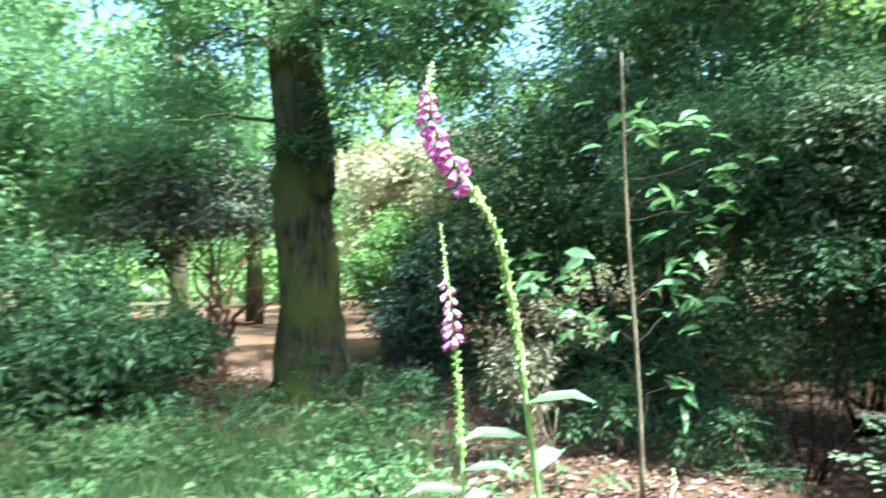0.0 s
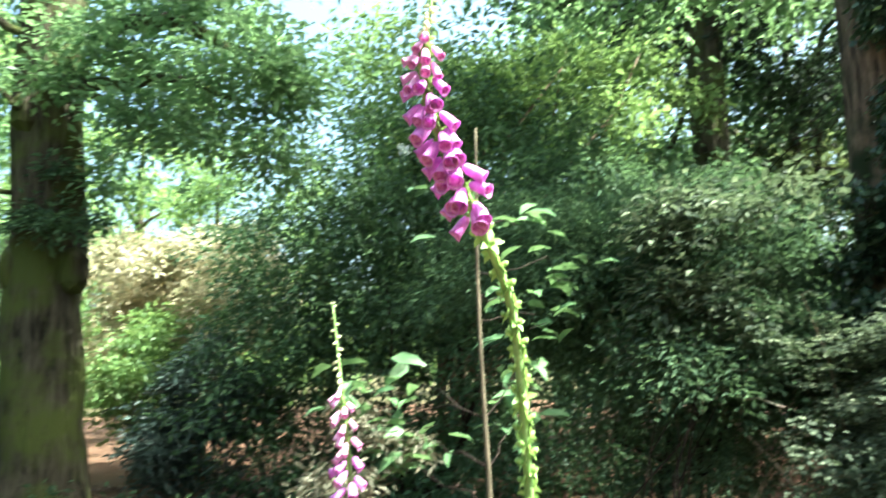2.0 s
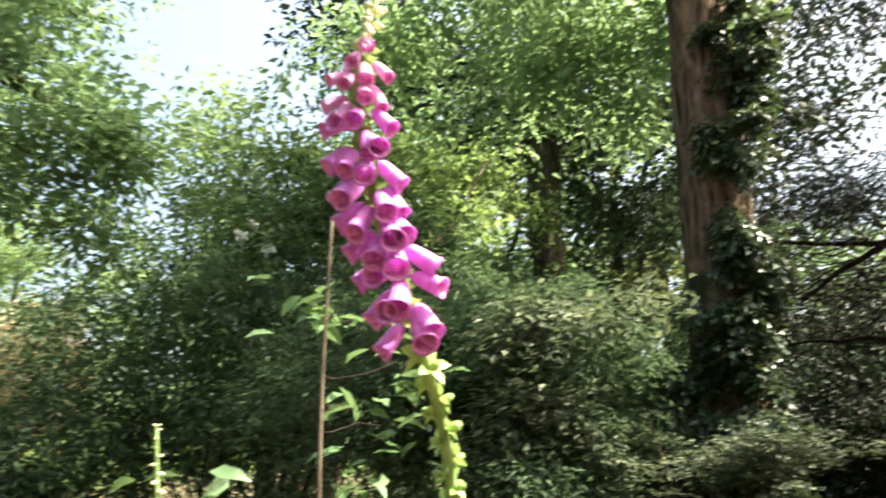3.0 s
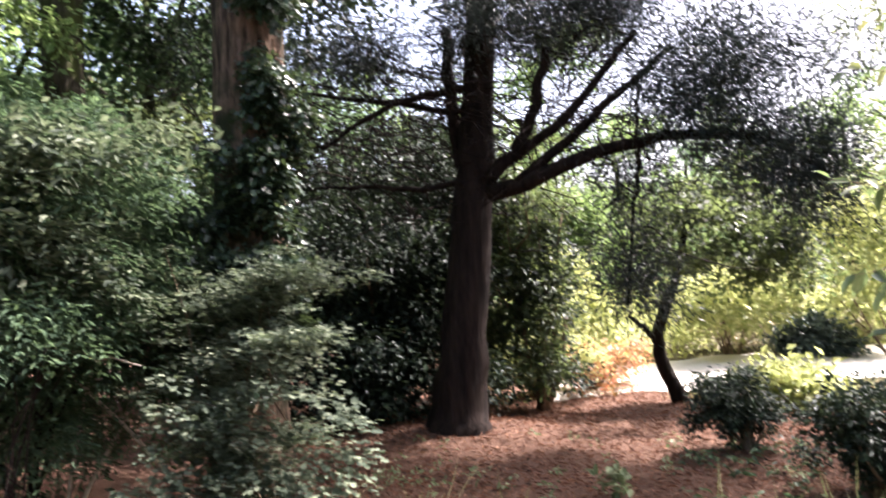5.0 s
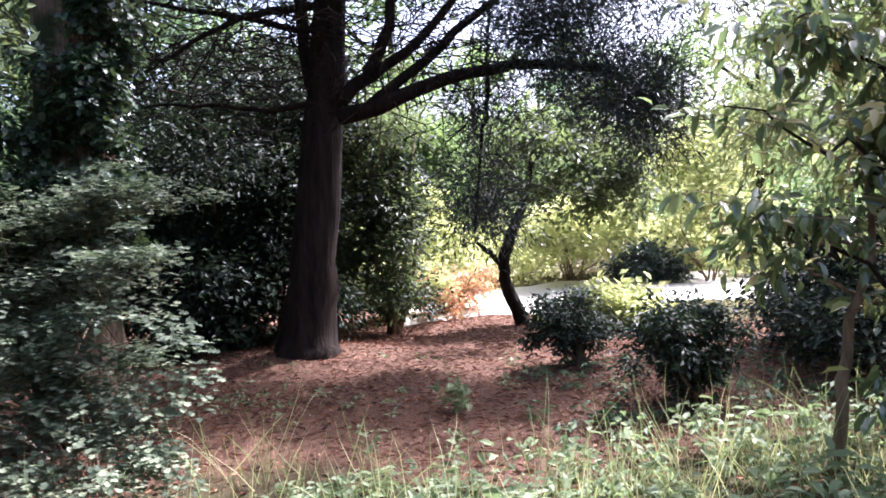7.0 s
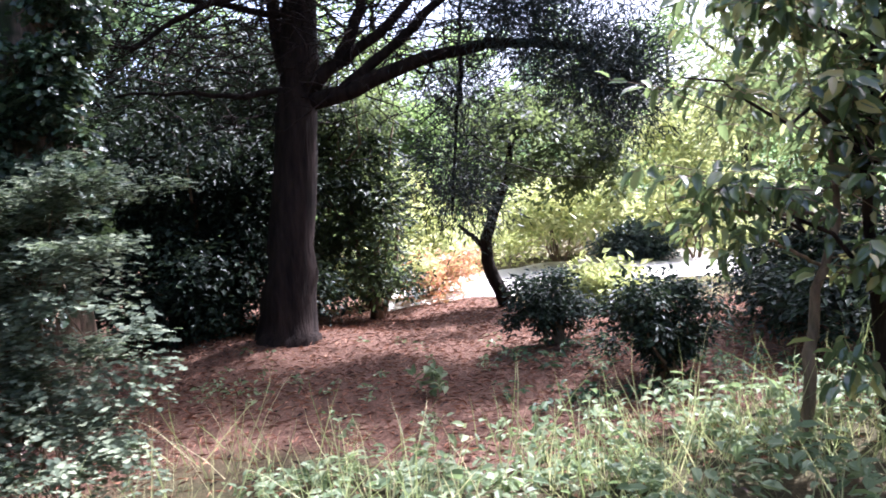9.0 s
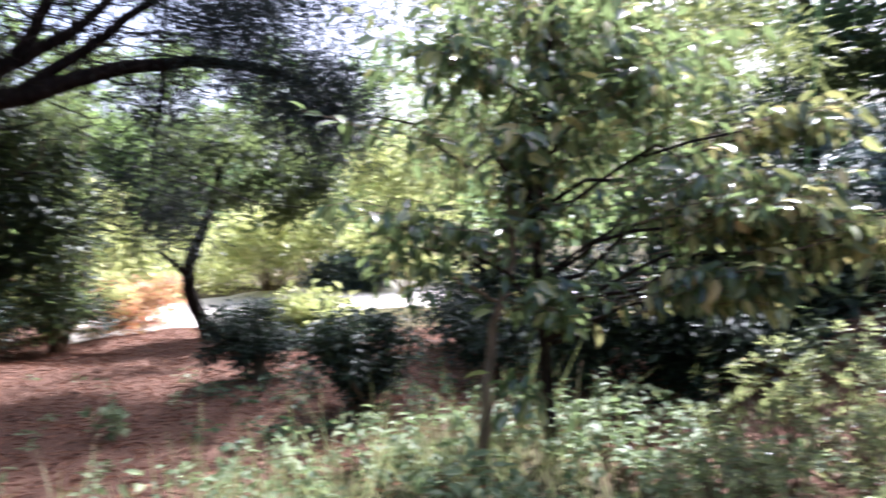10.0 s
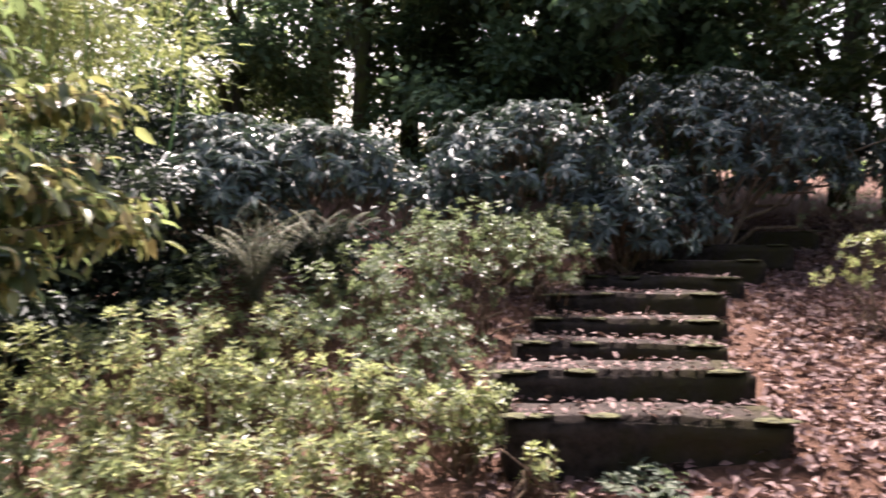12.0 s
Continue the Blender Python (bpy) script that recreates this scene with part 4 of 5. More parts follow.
for fx, fy in ((-5.6, 1.2), (-6.2, 0.9), (-5.2, 2.4), (-4.4, 2.6), (-5.0, 3.6), (-3.2, 3.0), (-3.9, 2.5), (-6.4, 1.9), (-4.6, 3.2), (-4.1, 3.4), (-3.6, 3.3)):
    zz = float(height(fx, fy))
    shrub("low_evergreen_bush", "low blue-green bush on the leaf litter", (fx, fy), [(0, 0, 0.25, 0.4, 0.4, 0.28)], M_YEW, 110, 9, 0.07, 0.07, stems=8, r0=0.01, group="low bushes under the trees", aspect=0.35)


def sapling():
    low = (-2.77, 2.08, 0.59)
    foot = np.array((low[0], low[1], 0.0))
    t = thing("sapling", "slender pale-stemmed sapling with broad fresh leaves", "sapling", at=tuple(foot))
    top = np.array((-2.57, 1.94, 2.73)) - foot
    k = np.linspace(0, 1, 12)[:, None]
    st = top * k
    st[:, 0] += 0.02 * np.sin(7 * k[:, 0])
    part("stem", tube_mesh("stem", [(st, np.linspace(0.017, 0.006, 12))], B_PALE, 8), t)
    groups = [((-3.21, 2.75, 2.38), 8), ((-3.11, 3.08, 2.04), 6), ((-3.28, 2.69, 1.92), 5), ((-3.20, 2.91, 1.77), 7), ((-3.31, 2.74, 1.41), 9), ((-3.32, 2.78, 1.14), 9), ((-3.40, 2.71, 0.63), 6), ((-3.71, 1.79, 1.36), 8), ((-3.60, 2.03, 1.45), 6), ((-3.61, 2.09, 1.13), 6), ((-3.66, 2.01, 0.98), 5), ((-3.55, 2.25, 1.01), 5), ((-3.32, 2.46, 2.46), 4), ((-3.39, 2.29, 2.50), 4)]
    for c, n in groups:
        c = np.array(c) - foot
        s = st[np.argmin(abs(st[:, 2] - (c[2] - 0.12)))]
        part("twig", tube_mesh("twig", [(bend(s, c, 6, 0, 0.03, 0.04), np.linspace(0.005, 0.002, 6))], B_PINE, 5), t)
        n += 3
        base = c + rng.normal(size=(n, 3)) * 0.09
        way = rng.normal(size=(n, 3)) * (1, 1, 0.3) + (0, 0, -0.1)
        face = np.array((0, 0, 1.0)) + rng.normal(size=(n, 3)) * 0.4
        for i in range(n):
            v, f = leaf_arrays(base[i:i + 1], way[i:i + 1], face[i:i + 1], rng.uniform(0.14, 0.23), rng.uniform(0.07, 0.105), OVAL)
            part("leaf", tri_mesh("leaf", v, f, M_SAP, True), t)


sapling()


# ---- foxgloves ----
def bell_mesh(length, mouth, material):
    """A drooping bell with a flared rim, open at the mouth, pointing along +x."""
    prof = [(0.0, 0.25), (0.08, 0.55), (0.28, 0.8), (0.62, 0.92), (0.86, 0.96), (1.0, 1.15), (0.97, 0.95), (0.8, 0.82), (0.45, 0.68)]
    s = 10
    v, f = [], []
    for i, (a, r) in enumerate(prof):
        for j in range(s):
            th = 2 * math.pi * j / s
            lip = 0.12 * length * (i in (5, 6)) * max(0, -math.sin(th))
            v.append((a * length + lip, r * mouth * math.cos(th), r * mouth * 0.9 * math.sin(th)))
    for i in range(len(prof) - 1):
        for j in range(s):
            a, b, c, d = i * s + j, i * s + (j + 1) % s, (i + 1) * s + (j + 1) % s, (i + 1) * s + j
            f += [(a, b, c), (a, c, d)]
    me = tri_mesh("bell", np.array(v), np.array(f), material, True)
    me.materials.append(M_THROAT)
    for k, p in enumerate(me.polygons):
        if k >= 6 * s * 2:
            p.material_index = 1
    return me


BELLS = [bell_mesh(0.038, 0.0115, M_PETAL), bell_mesh(0.034, 0.0105, M_PETAL), bell_mesh(0.032, 0.009, M_PETAL_PALE), bell_mesh(0.036, 0.01, M_PETAL_PALE)]


def pod_mesh():
    bm = bmesh.new()
    bmesh.ops.create_uvsphere(bm, u_segments=7, v_segments=5, radius=0.007)
    for v in bm.verts:
        v.co.x *= 1.5
        v.co *= 1 + 0.12 * noise.noise(v.co * 200)
    me = bpy.data.meshes.new("seed_pod")
    bm.to_mesh(me)
    bm.free()
    me.materials.append(M_CALYX)
    return me


def sepal_mesh():
    n = 5
    th = np.linspace(0, 2 * np.pi, n, endpoint=False)
    way = np.stack([np.full(n, 0.55), np.cos(th), np.sin(th)], -1)
    v, f = leaf_arrays(np.zeros((n, 3)), way, np.tile((1.0, 0, 0), (n, 1)), 0.015, 0.009, OVAL)
    return tri_mesh("calyx", v, f, M_CALYX, True)


POD, SEPAL = pod_mesh(), sepal_mesh()
BUD = tri_mesh("bud", *tube_arrays([(0, 0, 0), (0.005, 0, 0), (0.014, 0, -0.002), (0.02, 0, -0.004)], [0.002, 0.0045, 0.005, 0.002], 7), M_BUD, True)


def foxglove(label, stem, bell_from, bell_to, tip, n_bells, size, pale, face_yaw, leaf_at, pods=True):
    """stem: places from the foot to the tip; the heights between which flowers, buds and pods sit; face_yaw: the side the bells hang to."""
    foot = np.array(stem[0], float)
    t = thing("foxglove", label, "foxglove", "foxgloves", at=tuple(foot))
    s = np.array(stem, float) - foot
    k = np.linspace(0, len(s) - 1, 40)
    c = np.stack([np.interp(k, np.arange(len(s)), s[:, a]) for a in range(3)], -1)
    for _ in range(3):
        c[1:-1] = 0.25 * c[:-2] + 0.5 * c[1:-1] + 0.25 * c[2:]
    part("stem", tube_mesh("stem", [(c, np.interp(np.arange(40), [0, 39], [0.009, 0.0022]))], M_STEM, 8), t)
    zs = c[:, 2] + foot[2]

    def on(z):
        return np.array([np.interp(z, zs, c[:, a]) for a in range(3)])

    def put(name, me, base, yaw, dip, scale, parent):
        o = part(name, me, parent)
        o.matrix_basis = Matrix.Translation(base) @ Euler((0, radians(dip), radians(90 - yaw))).to_matrix().to_4x4() @ Matrix.Scale(scale, 4)
        return o

    for i in range(n_bells):
        u = i / (n_bells - 1)
        z = bell_from + (bell_to - bell_from) * u ** 0.92
        yaw = face_yaw + (68, -15, -72, 30)[i % 4] + rng.normal() * 14
        out = np.array((math.sin(radians(yaw)), math.cos(radians(yaw)), 0)) * 0.011
        me = BELLS[3] if pale and u > 0.3 else BELLS[0] if u < 0.55 else BELLS[1] if u < 0.74 else BELLS[2]
        put("bell", me, on(z) + out, yaw, 44 + rng.normal() * 11 + 4 * u, size * rng.uniform(0.92, 1.08) * (1.0 - 0.3 * u), t)
        put("calyx", SEPAL, on(z), yaw, 38, size, t)
    for i in range(16):
        u = i / 15
        z = bell_to + 0.01 + (tip - bell_to - 0.01) * u
        put("bud", BUD, on(z), face_yaw + rng.uniform(-120, 120), 30 - 60 * u, size * (0.95 - 0.6 * u), t)
    if pods:
        z = bell_from - 0.012
        i = 0
        while z > leaf_at + 0.05:
            yaw = face_yaw + (95 if i % 2 else -95) + rng.normal() * 40
            put("seed_pod", POD, on(z) + 0.012 * np.array((math.sin(radians(yaw)), math.cos(radians(yaw)), 0)), yaw, -25, size * rng.uniform(0.6, 0.85), t)
            put("calyx", SEPAL, on(z), yaw, -25, size * rng.uniform(1.2, 1.7), t)
            z -= 0.0115 + 0.004 * rng.random()
            i += 1
    for i in range(9):
        z = leaf_at * (1 - 0.09 * i)
        yaw = 137 * i + 40
        ln = 0.19 + 0.015 * i
        w = np.array([(math.sin(radians(yaw)), math.cos(radians(yaw)), 0.25)])
        v, f = leaf_arrays(on(z)[None], w, np.array([(0, 0, 1.0)]), ln, ln * 0.42, OVAL)
        part("leaf", tri_mesh("leaf", v, f, M_FGLEAF, True), t, "broad soft green leaf")
    return t


FG_TIP = (-0.26, 0.2, 1.98)
foxglove("tall foxglove spike with magenta bells and green seed pods", [(-0.6, 0.62, 0.0), (-0.52, 0.55, 0.7), (-0.37, 0.41, 1.48), (-0.34, 0.37, 1.59), (-0.32, 0.32, 1.66), (-0.29, 0.25, 1.75), (-0.28, 0.2, 1.83), (-0.27, 0.19, 1.9), FG_TIP], (-0.32, 0.32, 1.67)[2] + 0.025, (-0.26, 0.19, 1.92)[2], FG_TIP[2], 42, 0.95, False, 140, 1.12)
foxglove("smaller foxglove with pale pink bells", [(-1.02, 0.47, 0.0), (-1.01, 0.44, 1.26), (-1.017, 0.403, 1.64)], 1.24, 1.45, 1.66, 22, 0.9, True, 130, 0.8)
foxglove("short pink foxglove low in the grass", [(-0.78, 1.12, 0.0), (-0.76, 1.1, 0.5), (-0.74, 1.09, 0.81)], 0.55, 0.74, 0.82, 16, 0.9, True, 130, 0.35, False)

# ---- the pine and the needle floor ----
AT = (-1.1, 7.86)
pine_needles = [(1.41, 6.87, 3.25, 0.42, 0.42, 0.31), (1.22, 7.07, 3.04, 0.27, 0.27, 0.21), (1.71, 6.86, 2.87, 0.31, 0.31, 0.21), (2.06, 6.86, 2.54, 0.36, 0.36, 0.21), (2.42, 7.05, 2.19, 0.21, 0.21, 0.32), (1.73, 6.88, 3.49, 0.47, 0.47, 0.21), (0.8, 7.44, 1.79, 0.2, 0.2, 0.68), (2.35, 6.96, 2.44, 0.26, 0.26, 0.32), (0.8, 7.46, 2.58, 0.23, 0.23, 0.31), (-1.73, 7.89, 4.12, 0.71, 0.71, 0.13), (2.72, 6.88, 3.35, 0.42, 0.42, 0.21), (0.19, 7.9, 4.4, 1.3, 1.3, 0.24)]
# crown above the view; its far-reaching boughs are added to shade the needle floor
pine_high_shade = [(4.2, 8.2, 6.6, 1.9, 1.6, 0.5), (2.6, 9.4, 6.9, 1.8, 1.4, 0.5), (3.0, 7.6, 7.2, 1.6, 1.4, 0.5), (0.8, 9.0, 6.4, 1.4, 1.2, 0.5), (-0.4, 9.0, 7.8, 1.2, 1.2, 0.5), (-1.5, 7.3, 6.1, 1.3, 1.3, 0.5), (0.2, 7.0, 6.3, 1.0, 1.0, 0.4)]
pine = tree("pine_tree", "big dark pine with long low limbs", AT, rel([(-1.1, 7.86, 0), (-1.08, 7.86, 0.25), (-0.98, 7.88, 1.0), (-0.78, 7.92, 2.6), (-0.65, 7.95, 3.7), (-0.4, 8.0, 8.0)], AT), (0.39, 0.3, 0.245, 0.205, 0.165, 0.07),
            [limb([(-0.78, 7.85, 2.62), (-0.93, 7.96, 3.03), (-0.98, 8.08, 3.6), (-1.02, 8.2, 4.5)], AT, 0.09, 0.06),
             limb([(-0.59, 7.75, 2.54), (-0.25, 7.55, 2.57), (0.35, 7.36, 2.76), (0.8, 7.26, 2.84), (1.43, 7.06, 2.86), (2.09, 6.96, 2.67), (2.45, 6.95, 2.36)], AT, 0.095, 0.025, 18),
             limb([(-0.59, 7.75, 2.69), (-0.28, 7.76, 2.97), (-0.09, 7.67, 3.29), (0.09, 7.69, 3.98)], AT, 0.085, 0.05),
             limb([(-0.28, 7.76, 2.91), (0.2, 7.57, 3.2), (0.67, 7.48, 3.66), (0.96, 7.39, 3.96)], AT, 0.06, 0.03),
             limb([(-0.28, 7.55, 2.61), (0.13, 7.46, 2.89), (0.54, 7.37, 3.19), (0.88, 7.28, 3.43), (1.26, 7.18, 3.71)], AT, 0.06, 0.03),
             limb([(-0.7, 7.88, 3.71), (-1.37, 7.78, 3.66), (-1.82, 7.67, 3.47), (-2.32, 7.56, 3.13)], AT, 0.05, 0.02),
             limb([(-0.72, 7.87, 3.43), (-1.29, 7.97, 3.59), (-2.04, 8.08, 3.77), (-2.8, 8.18, 3.95)], AT, 0.045, 0.02),
             limb([(-0.77, 7.85, 2.71), (-1.43, 7.85, 2.65), (-2.02, 7.85, 2.76), (-2.62, 7.85, 2.75)], AT, 0.04, 0.012),
             limb([(0.88, 7.26, 2.82), (0.86, 7.35, 2.45), (0.78, 7.44, 2.02), (0.69, 7.43, 1.29)], AT, 0.025, 0.012),
             limb([(0.93, 7.28, 3.48), (0.9, 7.27, 3.15), (0.87, 7.26, 2.83)], AT, 0.02, 0.015)],
            [(local(pine_needles, AT), M_NEEDLE, 2500, 22, 0.16, 0.085, DIAMOND, 0.13, 0.2, 0.25, 0.45), (local(pine_high_shade, AT), M_NEEDLE, 1700, 12, 0.16, 0.12, DIAMOND, 0.25, 0.3, 0.1)], B_PINE, sides=20, rough=0.07)
fine = []
for k in range(560):
    a = np.array((-0.68, 7.87, 3.54)) + rng.normal(size=3) * (1.4, 0.4, 0.55) + (-0.5, 0, -0.1)
    fine.append((rel(bend(a, a + rng.normal(size=3) * (0.7, 0.4, 0.35), 5, 0, 0.08), AT), np.linspace(0.009, 0.003, 5)))
for k in range(170):
    a = np.array((0.7, 7.37, 3.07)) + rng.normal(size=3) * (0.6, 0.3, 0.35)
    fine.append((rel(bend(a, a + rng.normal(size=3) * (0.4, 0.3, 0.35) + (0, 0, -0.15), 5, 0, 0.08), AT), np.linspace(0.008, 0.003, 5)))
part("dead_wood", tube_mesh("dead_wood", fine, B_PINE, 4), pine, "bare fine dead twigs", "stuff")

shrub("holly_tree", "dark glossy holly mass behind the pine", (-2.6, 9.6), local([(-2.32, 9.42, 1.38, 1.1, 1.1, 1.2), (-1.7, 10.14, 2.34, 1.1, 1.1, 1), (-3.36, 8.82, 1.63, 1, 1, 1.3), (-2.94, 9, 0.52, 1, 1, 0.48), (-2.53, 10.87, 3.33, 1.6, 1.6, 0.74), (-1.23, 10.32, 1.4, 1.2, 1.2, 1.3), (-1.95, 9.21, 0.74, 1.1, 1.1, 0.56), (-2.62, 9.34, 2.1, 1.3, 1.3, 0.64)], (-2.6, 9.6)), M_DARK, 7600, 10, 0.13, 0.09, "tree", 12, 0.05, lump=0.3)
shrub("holly_tree", "dark drooping holly branches beside the pine", (-0.3, 10.0), local([(-0.53, 9.85, 2.27, 0.45, 0.45, 0.74), (-0.41, 9.73, 1.52, 0.44, 0.44, 0.59), (-0.65, 9.71, 0.94, 0.37, 0.37, 0.44)], (-0.3, 10.0)), M_HOLLY, 1100, 9, 0.14, 0.09, "tree", 8, 0.04, uneven=0.5, lump=0.5)
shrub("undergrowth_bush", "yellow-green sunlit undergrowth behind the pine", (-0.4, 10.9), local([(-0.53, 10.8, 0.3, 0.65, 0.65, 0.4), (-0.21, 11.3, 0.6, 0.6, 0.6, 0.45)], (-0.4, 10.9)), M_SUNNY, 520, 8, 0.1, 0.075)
shrub("azalea_shrub", "orange-red azalea glowing in the sun", (0.4, 11.2), local([(0.46, 11.1, 0.27, 0.5, 0.5, 0.32), (0.74, 11.41, 0.45, 0.35, 0.35, 0.24), (0.13, 11.61, 0.45, 0.35, 0.35, 0.26)], (0.4, 11.2)), M_ORANGE, 420, 9, 0.1, 0.07)
AT = (1.4, 9.91)
tree("small_leaning_tree", "small leaning dark-stemmed tree with a leafy crown", AT, rel([(1.4, 9.91, 0), (1.3, 9.93, 0.3), (1.18, 9.94, 0.62), (1.2, 9.94, 0.94), (1.45, 9.95, 1.5), (1.72, 9.97, 2.4)], AT), (0.11, 0.09, 0.08, 0.08, 0.06, 0.03),
     [limb([(1.19, 9.94, 0.8), (1.02, 9.92, 0.97), (0.84, 9.82, 1.13)], AT, 0.045, 0.02)],
     [(local([(1.9, 9.75, 2.09, 0.88, 0.88, 0.59), (1.36, 9.73, 1.59, 0.44, 0.44, 0.29), (2.48, 9.74, 1.77, 0.59, 0.59, 0.44), (2.6, 9.86, 2.51, 0.6, 0.6, 0.45), (1.33, 9.85, 2.27, 0.37, 0.37, 0.37)], AT), M_HOLLY, 950, 8, 0.12, 0.09, DIAMOND, 0.6, 0.0, 0.3, 0.35)], B_PINE, sides=12)
for foot, blobs, size in (((1.54, 6.91), [(1.49, 6.91, 0.5, 0.33, 0.33, 0.27), (1.36, 6.91, 0.37, 0.21, 0.21, 0.18), (1.63, 6.91, 0.36, 0.21, 0.21, 0.18)], 0.05), ((2.09, 5.36), [(2.06, 5.41, 0.55, 0.4, 0.4, 0.27), (1.91, 5.41, 0.39, 0.25, 0.25, 0.19), (2.28, 5.41, 0.38, 0.25, 0.25, 0.21), (2.11, 5.4, 0.26, 0.17, 0.17, 0.17)], 0.055)):
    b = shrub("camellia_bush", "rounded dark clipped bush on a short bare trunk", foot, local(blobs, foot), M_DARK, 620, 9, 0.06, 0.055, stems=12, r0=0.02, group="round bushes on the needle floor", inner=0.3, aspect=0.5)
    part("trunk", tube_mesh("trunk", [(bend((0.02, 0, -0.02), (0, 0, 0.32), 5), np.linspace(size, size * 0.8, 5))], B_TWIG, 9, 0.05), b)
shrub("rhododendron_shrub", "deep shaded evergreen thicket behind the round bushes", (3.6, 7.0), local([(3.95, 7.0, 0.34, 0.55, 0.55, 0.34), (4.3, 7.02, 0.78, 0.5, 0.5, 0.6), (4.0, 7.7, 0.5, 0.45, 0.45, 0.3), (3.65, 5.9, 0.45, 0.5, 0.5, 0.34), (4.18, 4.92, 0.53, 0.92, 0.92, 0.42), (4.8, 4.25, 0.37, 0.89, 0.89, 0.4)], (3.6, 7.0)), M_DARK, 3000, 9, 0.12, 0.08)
# the very low one at (3.0, 9.9) stands in for a flat sunlit lawn patch
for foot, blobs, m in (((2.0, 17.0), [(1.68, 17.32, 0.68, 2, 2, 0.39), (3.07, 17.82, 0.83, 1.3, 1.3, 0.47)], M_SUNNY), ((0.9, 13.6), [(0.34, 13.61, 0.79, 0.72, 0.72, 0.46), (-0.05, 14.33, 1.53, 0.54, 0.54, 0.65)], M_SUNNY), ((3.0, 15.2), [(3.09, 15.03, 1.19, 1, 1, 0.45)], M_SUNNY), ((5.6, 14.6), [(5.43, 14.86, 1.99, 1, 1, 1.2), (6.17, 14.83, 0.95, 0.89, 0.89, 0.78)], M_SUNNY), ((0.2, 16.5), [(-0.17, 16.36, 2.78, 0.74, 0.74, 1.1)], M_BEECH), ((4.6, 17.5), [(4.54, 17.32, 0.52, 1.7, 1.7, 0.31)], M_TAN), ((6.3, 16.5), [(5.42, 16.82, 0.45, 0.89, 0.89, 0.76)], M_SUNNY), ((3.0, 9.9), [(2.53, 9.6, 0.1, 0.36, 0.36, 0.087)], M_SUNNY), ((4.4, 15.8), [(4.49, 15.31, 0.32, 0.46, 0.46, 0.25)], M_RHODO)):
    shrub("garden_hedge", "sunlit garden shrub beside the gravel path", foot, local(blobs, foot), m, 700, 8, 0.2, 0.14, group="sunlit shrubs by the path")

# ---- camellia with big yellowing leaves ----
AT = (2.7, 3.75)
cam_crown = [(2.55, 3.7, 1.7, 0.95, 0.8, 0.75), (2.85, 3.7, 2.55, 1.3, 0.9, 0.6), (3.3, 3.1, 1.5, 0.55, 0.42, 0.4), (1.75, 3.4, 1.36, 0.5, 0.28, 0.15), (1.6, 3.3, 1.86, 0.42, 0.12, 0.05), (1.98, 3.4, 2.25, 0.42, 0.32, 0.28), (2.6, 3.4, 1.0, 0.5, 0.35, 0.25), (3.3, 3.5, 2.2, 0.6, 0.5, 0.45)]
cam_right = [(3.55, 2.85, 1.42, 0.45, 0.35, 0.25), (3.92, 2.55, 1.26, 0.25, 0.25, 0.15), (3.9, 3.0, 1.87, 0.38, 0.28, 0.14), (3.4, 2.9, 1.05, 0.45, 0.3, 0.2)]


def camellia():
    """Stem, limbs out to each part of the crown, and arching shoots of hanging leaves."""
    at = AT
    foot = np.array((*at, float(height(*at)) - 0.05))
    t = thing("camellia_tree", "spreading camellia with glossy green and yellowing leaves", "tree", at=tuple(foot))
    axis = np.array([(2.7, 3.72, 0), (2.66, 3.7, 0.6), (2.6, 3.66, 1.2), (2.66, 3.64, 2.0), (2.75, 3.6, 3.0)]) - foot
    k = np.linspace(0, 4, 15)
    st = np.stack([np.interp(k, np.arange(5), axis[:, c]) for c in range(3)], -1)
    part("trunk", tube_mesh("trunk", [(st, np.linspace(0.04, 0.01, 15))], B_PINE, 9, 0.05), t)
    for blobs, material, count, droop in ((cam_crown, M_CAM, 420, 0.85), (cam_right, M_CAM, 60, 1.0), (cam_right, M_CAMY, 130, 1.2)):
        b = np.array(blobs)
        b[:, :3] -= foot
        for c in b:
            s0 = st[np.argmin(abs(st[:, 2] - max(0.35, c[2] - 0.45)))]
            part("limb", tube_mesh("limb", [(bend(s0, c[:3], 8, 0, 0.03, 0.08), np.linspace(0.014, 0.004, 8))], B_PINE, 7, 0.04), t)
        w = (b[:, 3] * b[:, 4] * b[:, 5]) ** 0.6
        i = rng.choice(len(b), count, p=w / w.sum())
        d = unit(rng.normal(size=(count, 3)))
        p = b[i, :3] + d * b[i, 3:] * rng.uniform(0.2, 1.05, count)[:, None]
        out = p - st[5]
        ways = unit(out * (1, 1, 0.35)) + d * 0.45 + rng.normal(size=(count, 3)) * 0.2
        ways[:, 2] = 0.5 * ways[:, 2] + 0.1
        (v, f), (tv, tf) = leafy_shoots(p, ways, 0.36, 7, 0.118, 0.46, droop)
        part("leaves", tri_mesh("leaves", v, f, material, True), t)
        part("fine_twig_growth", tri_mesh("fine_twig_growth", tv, tf, B_TWIG, True), t, "", "stuff")


camellia()
AT = (2.26, 3.71)
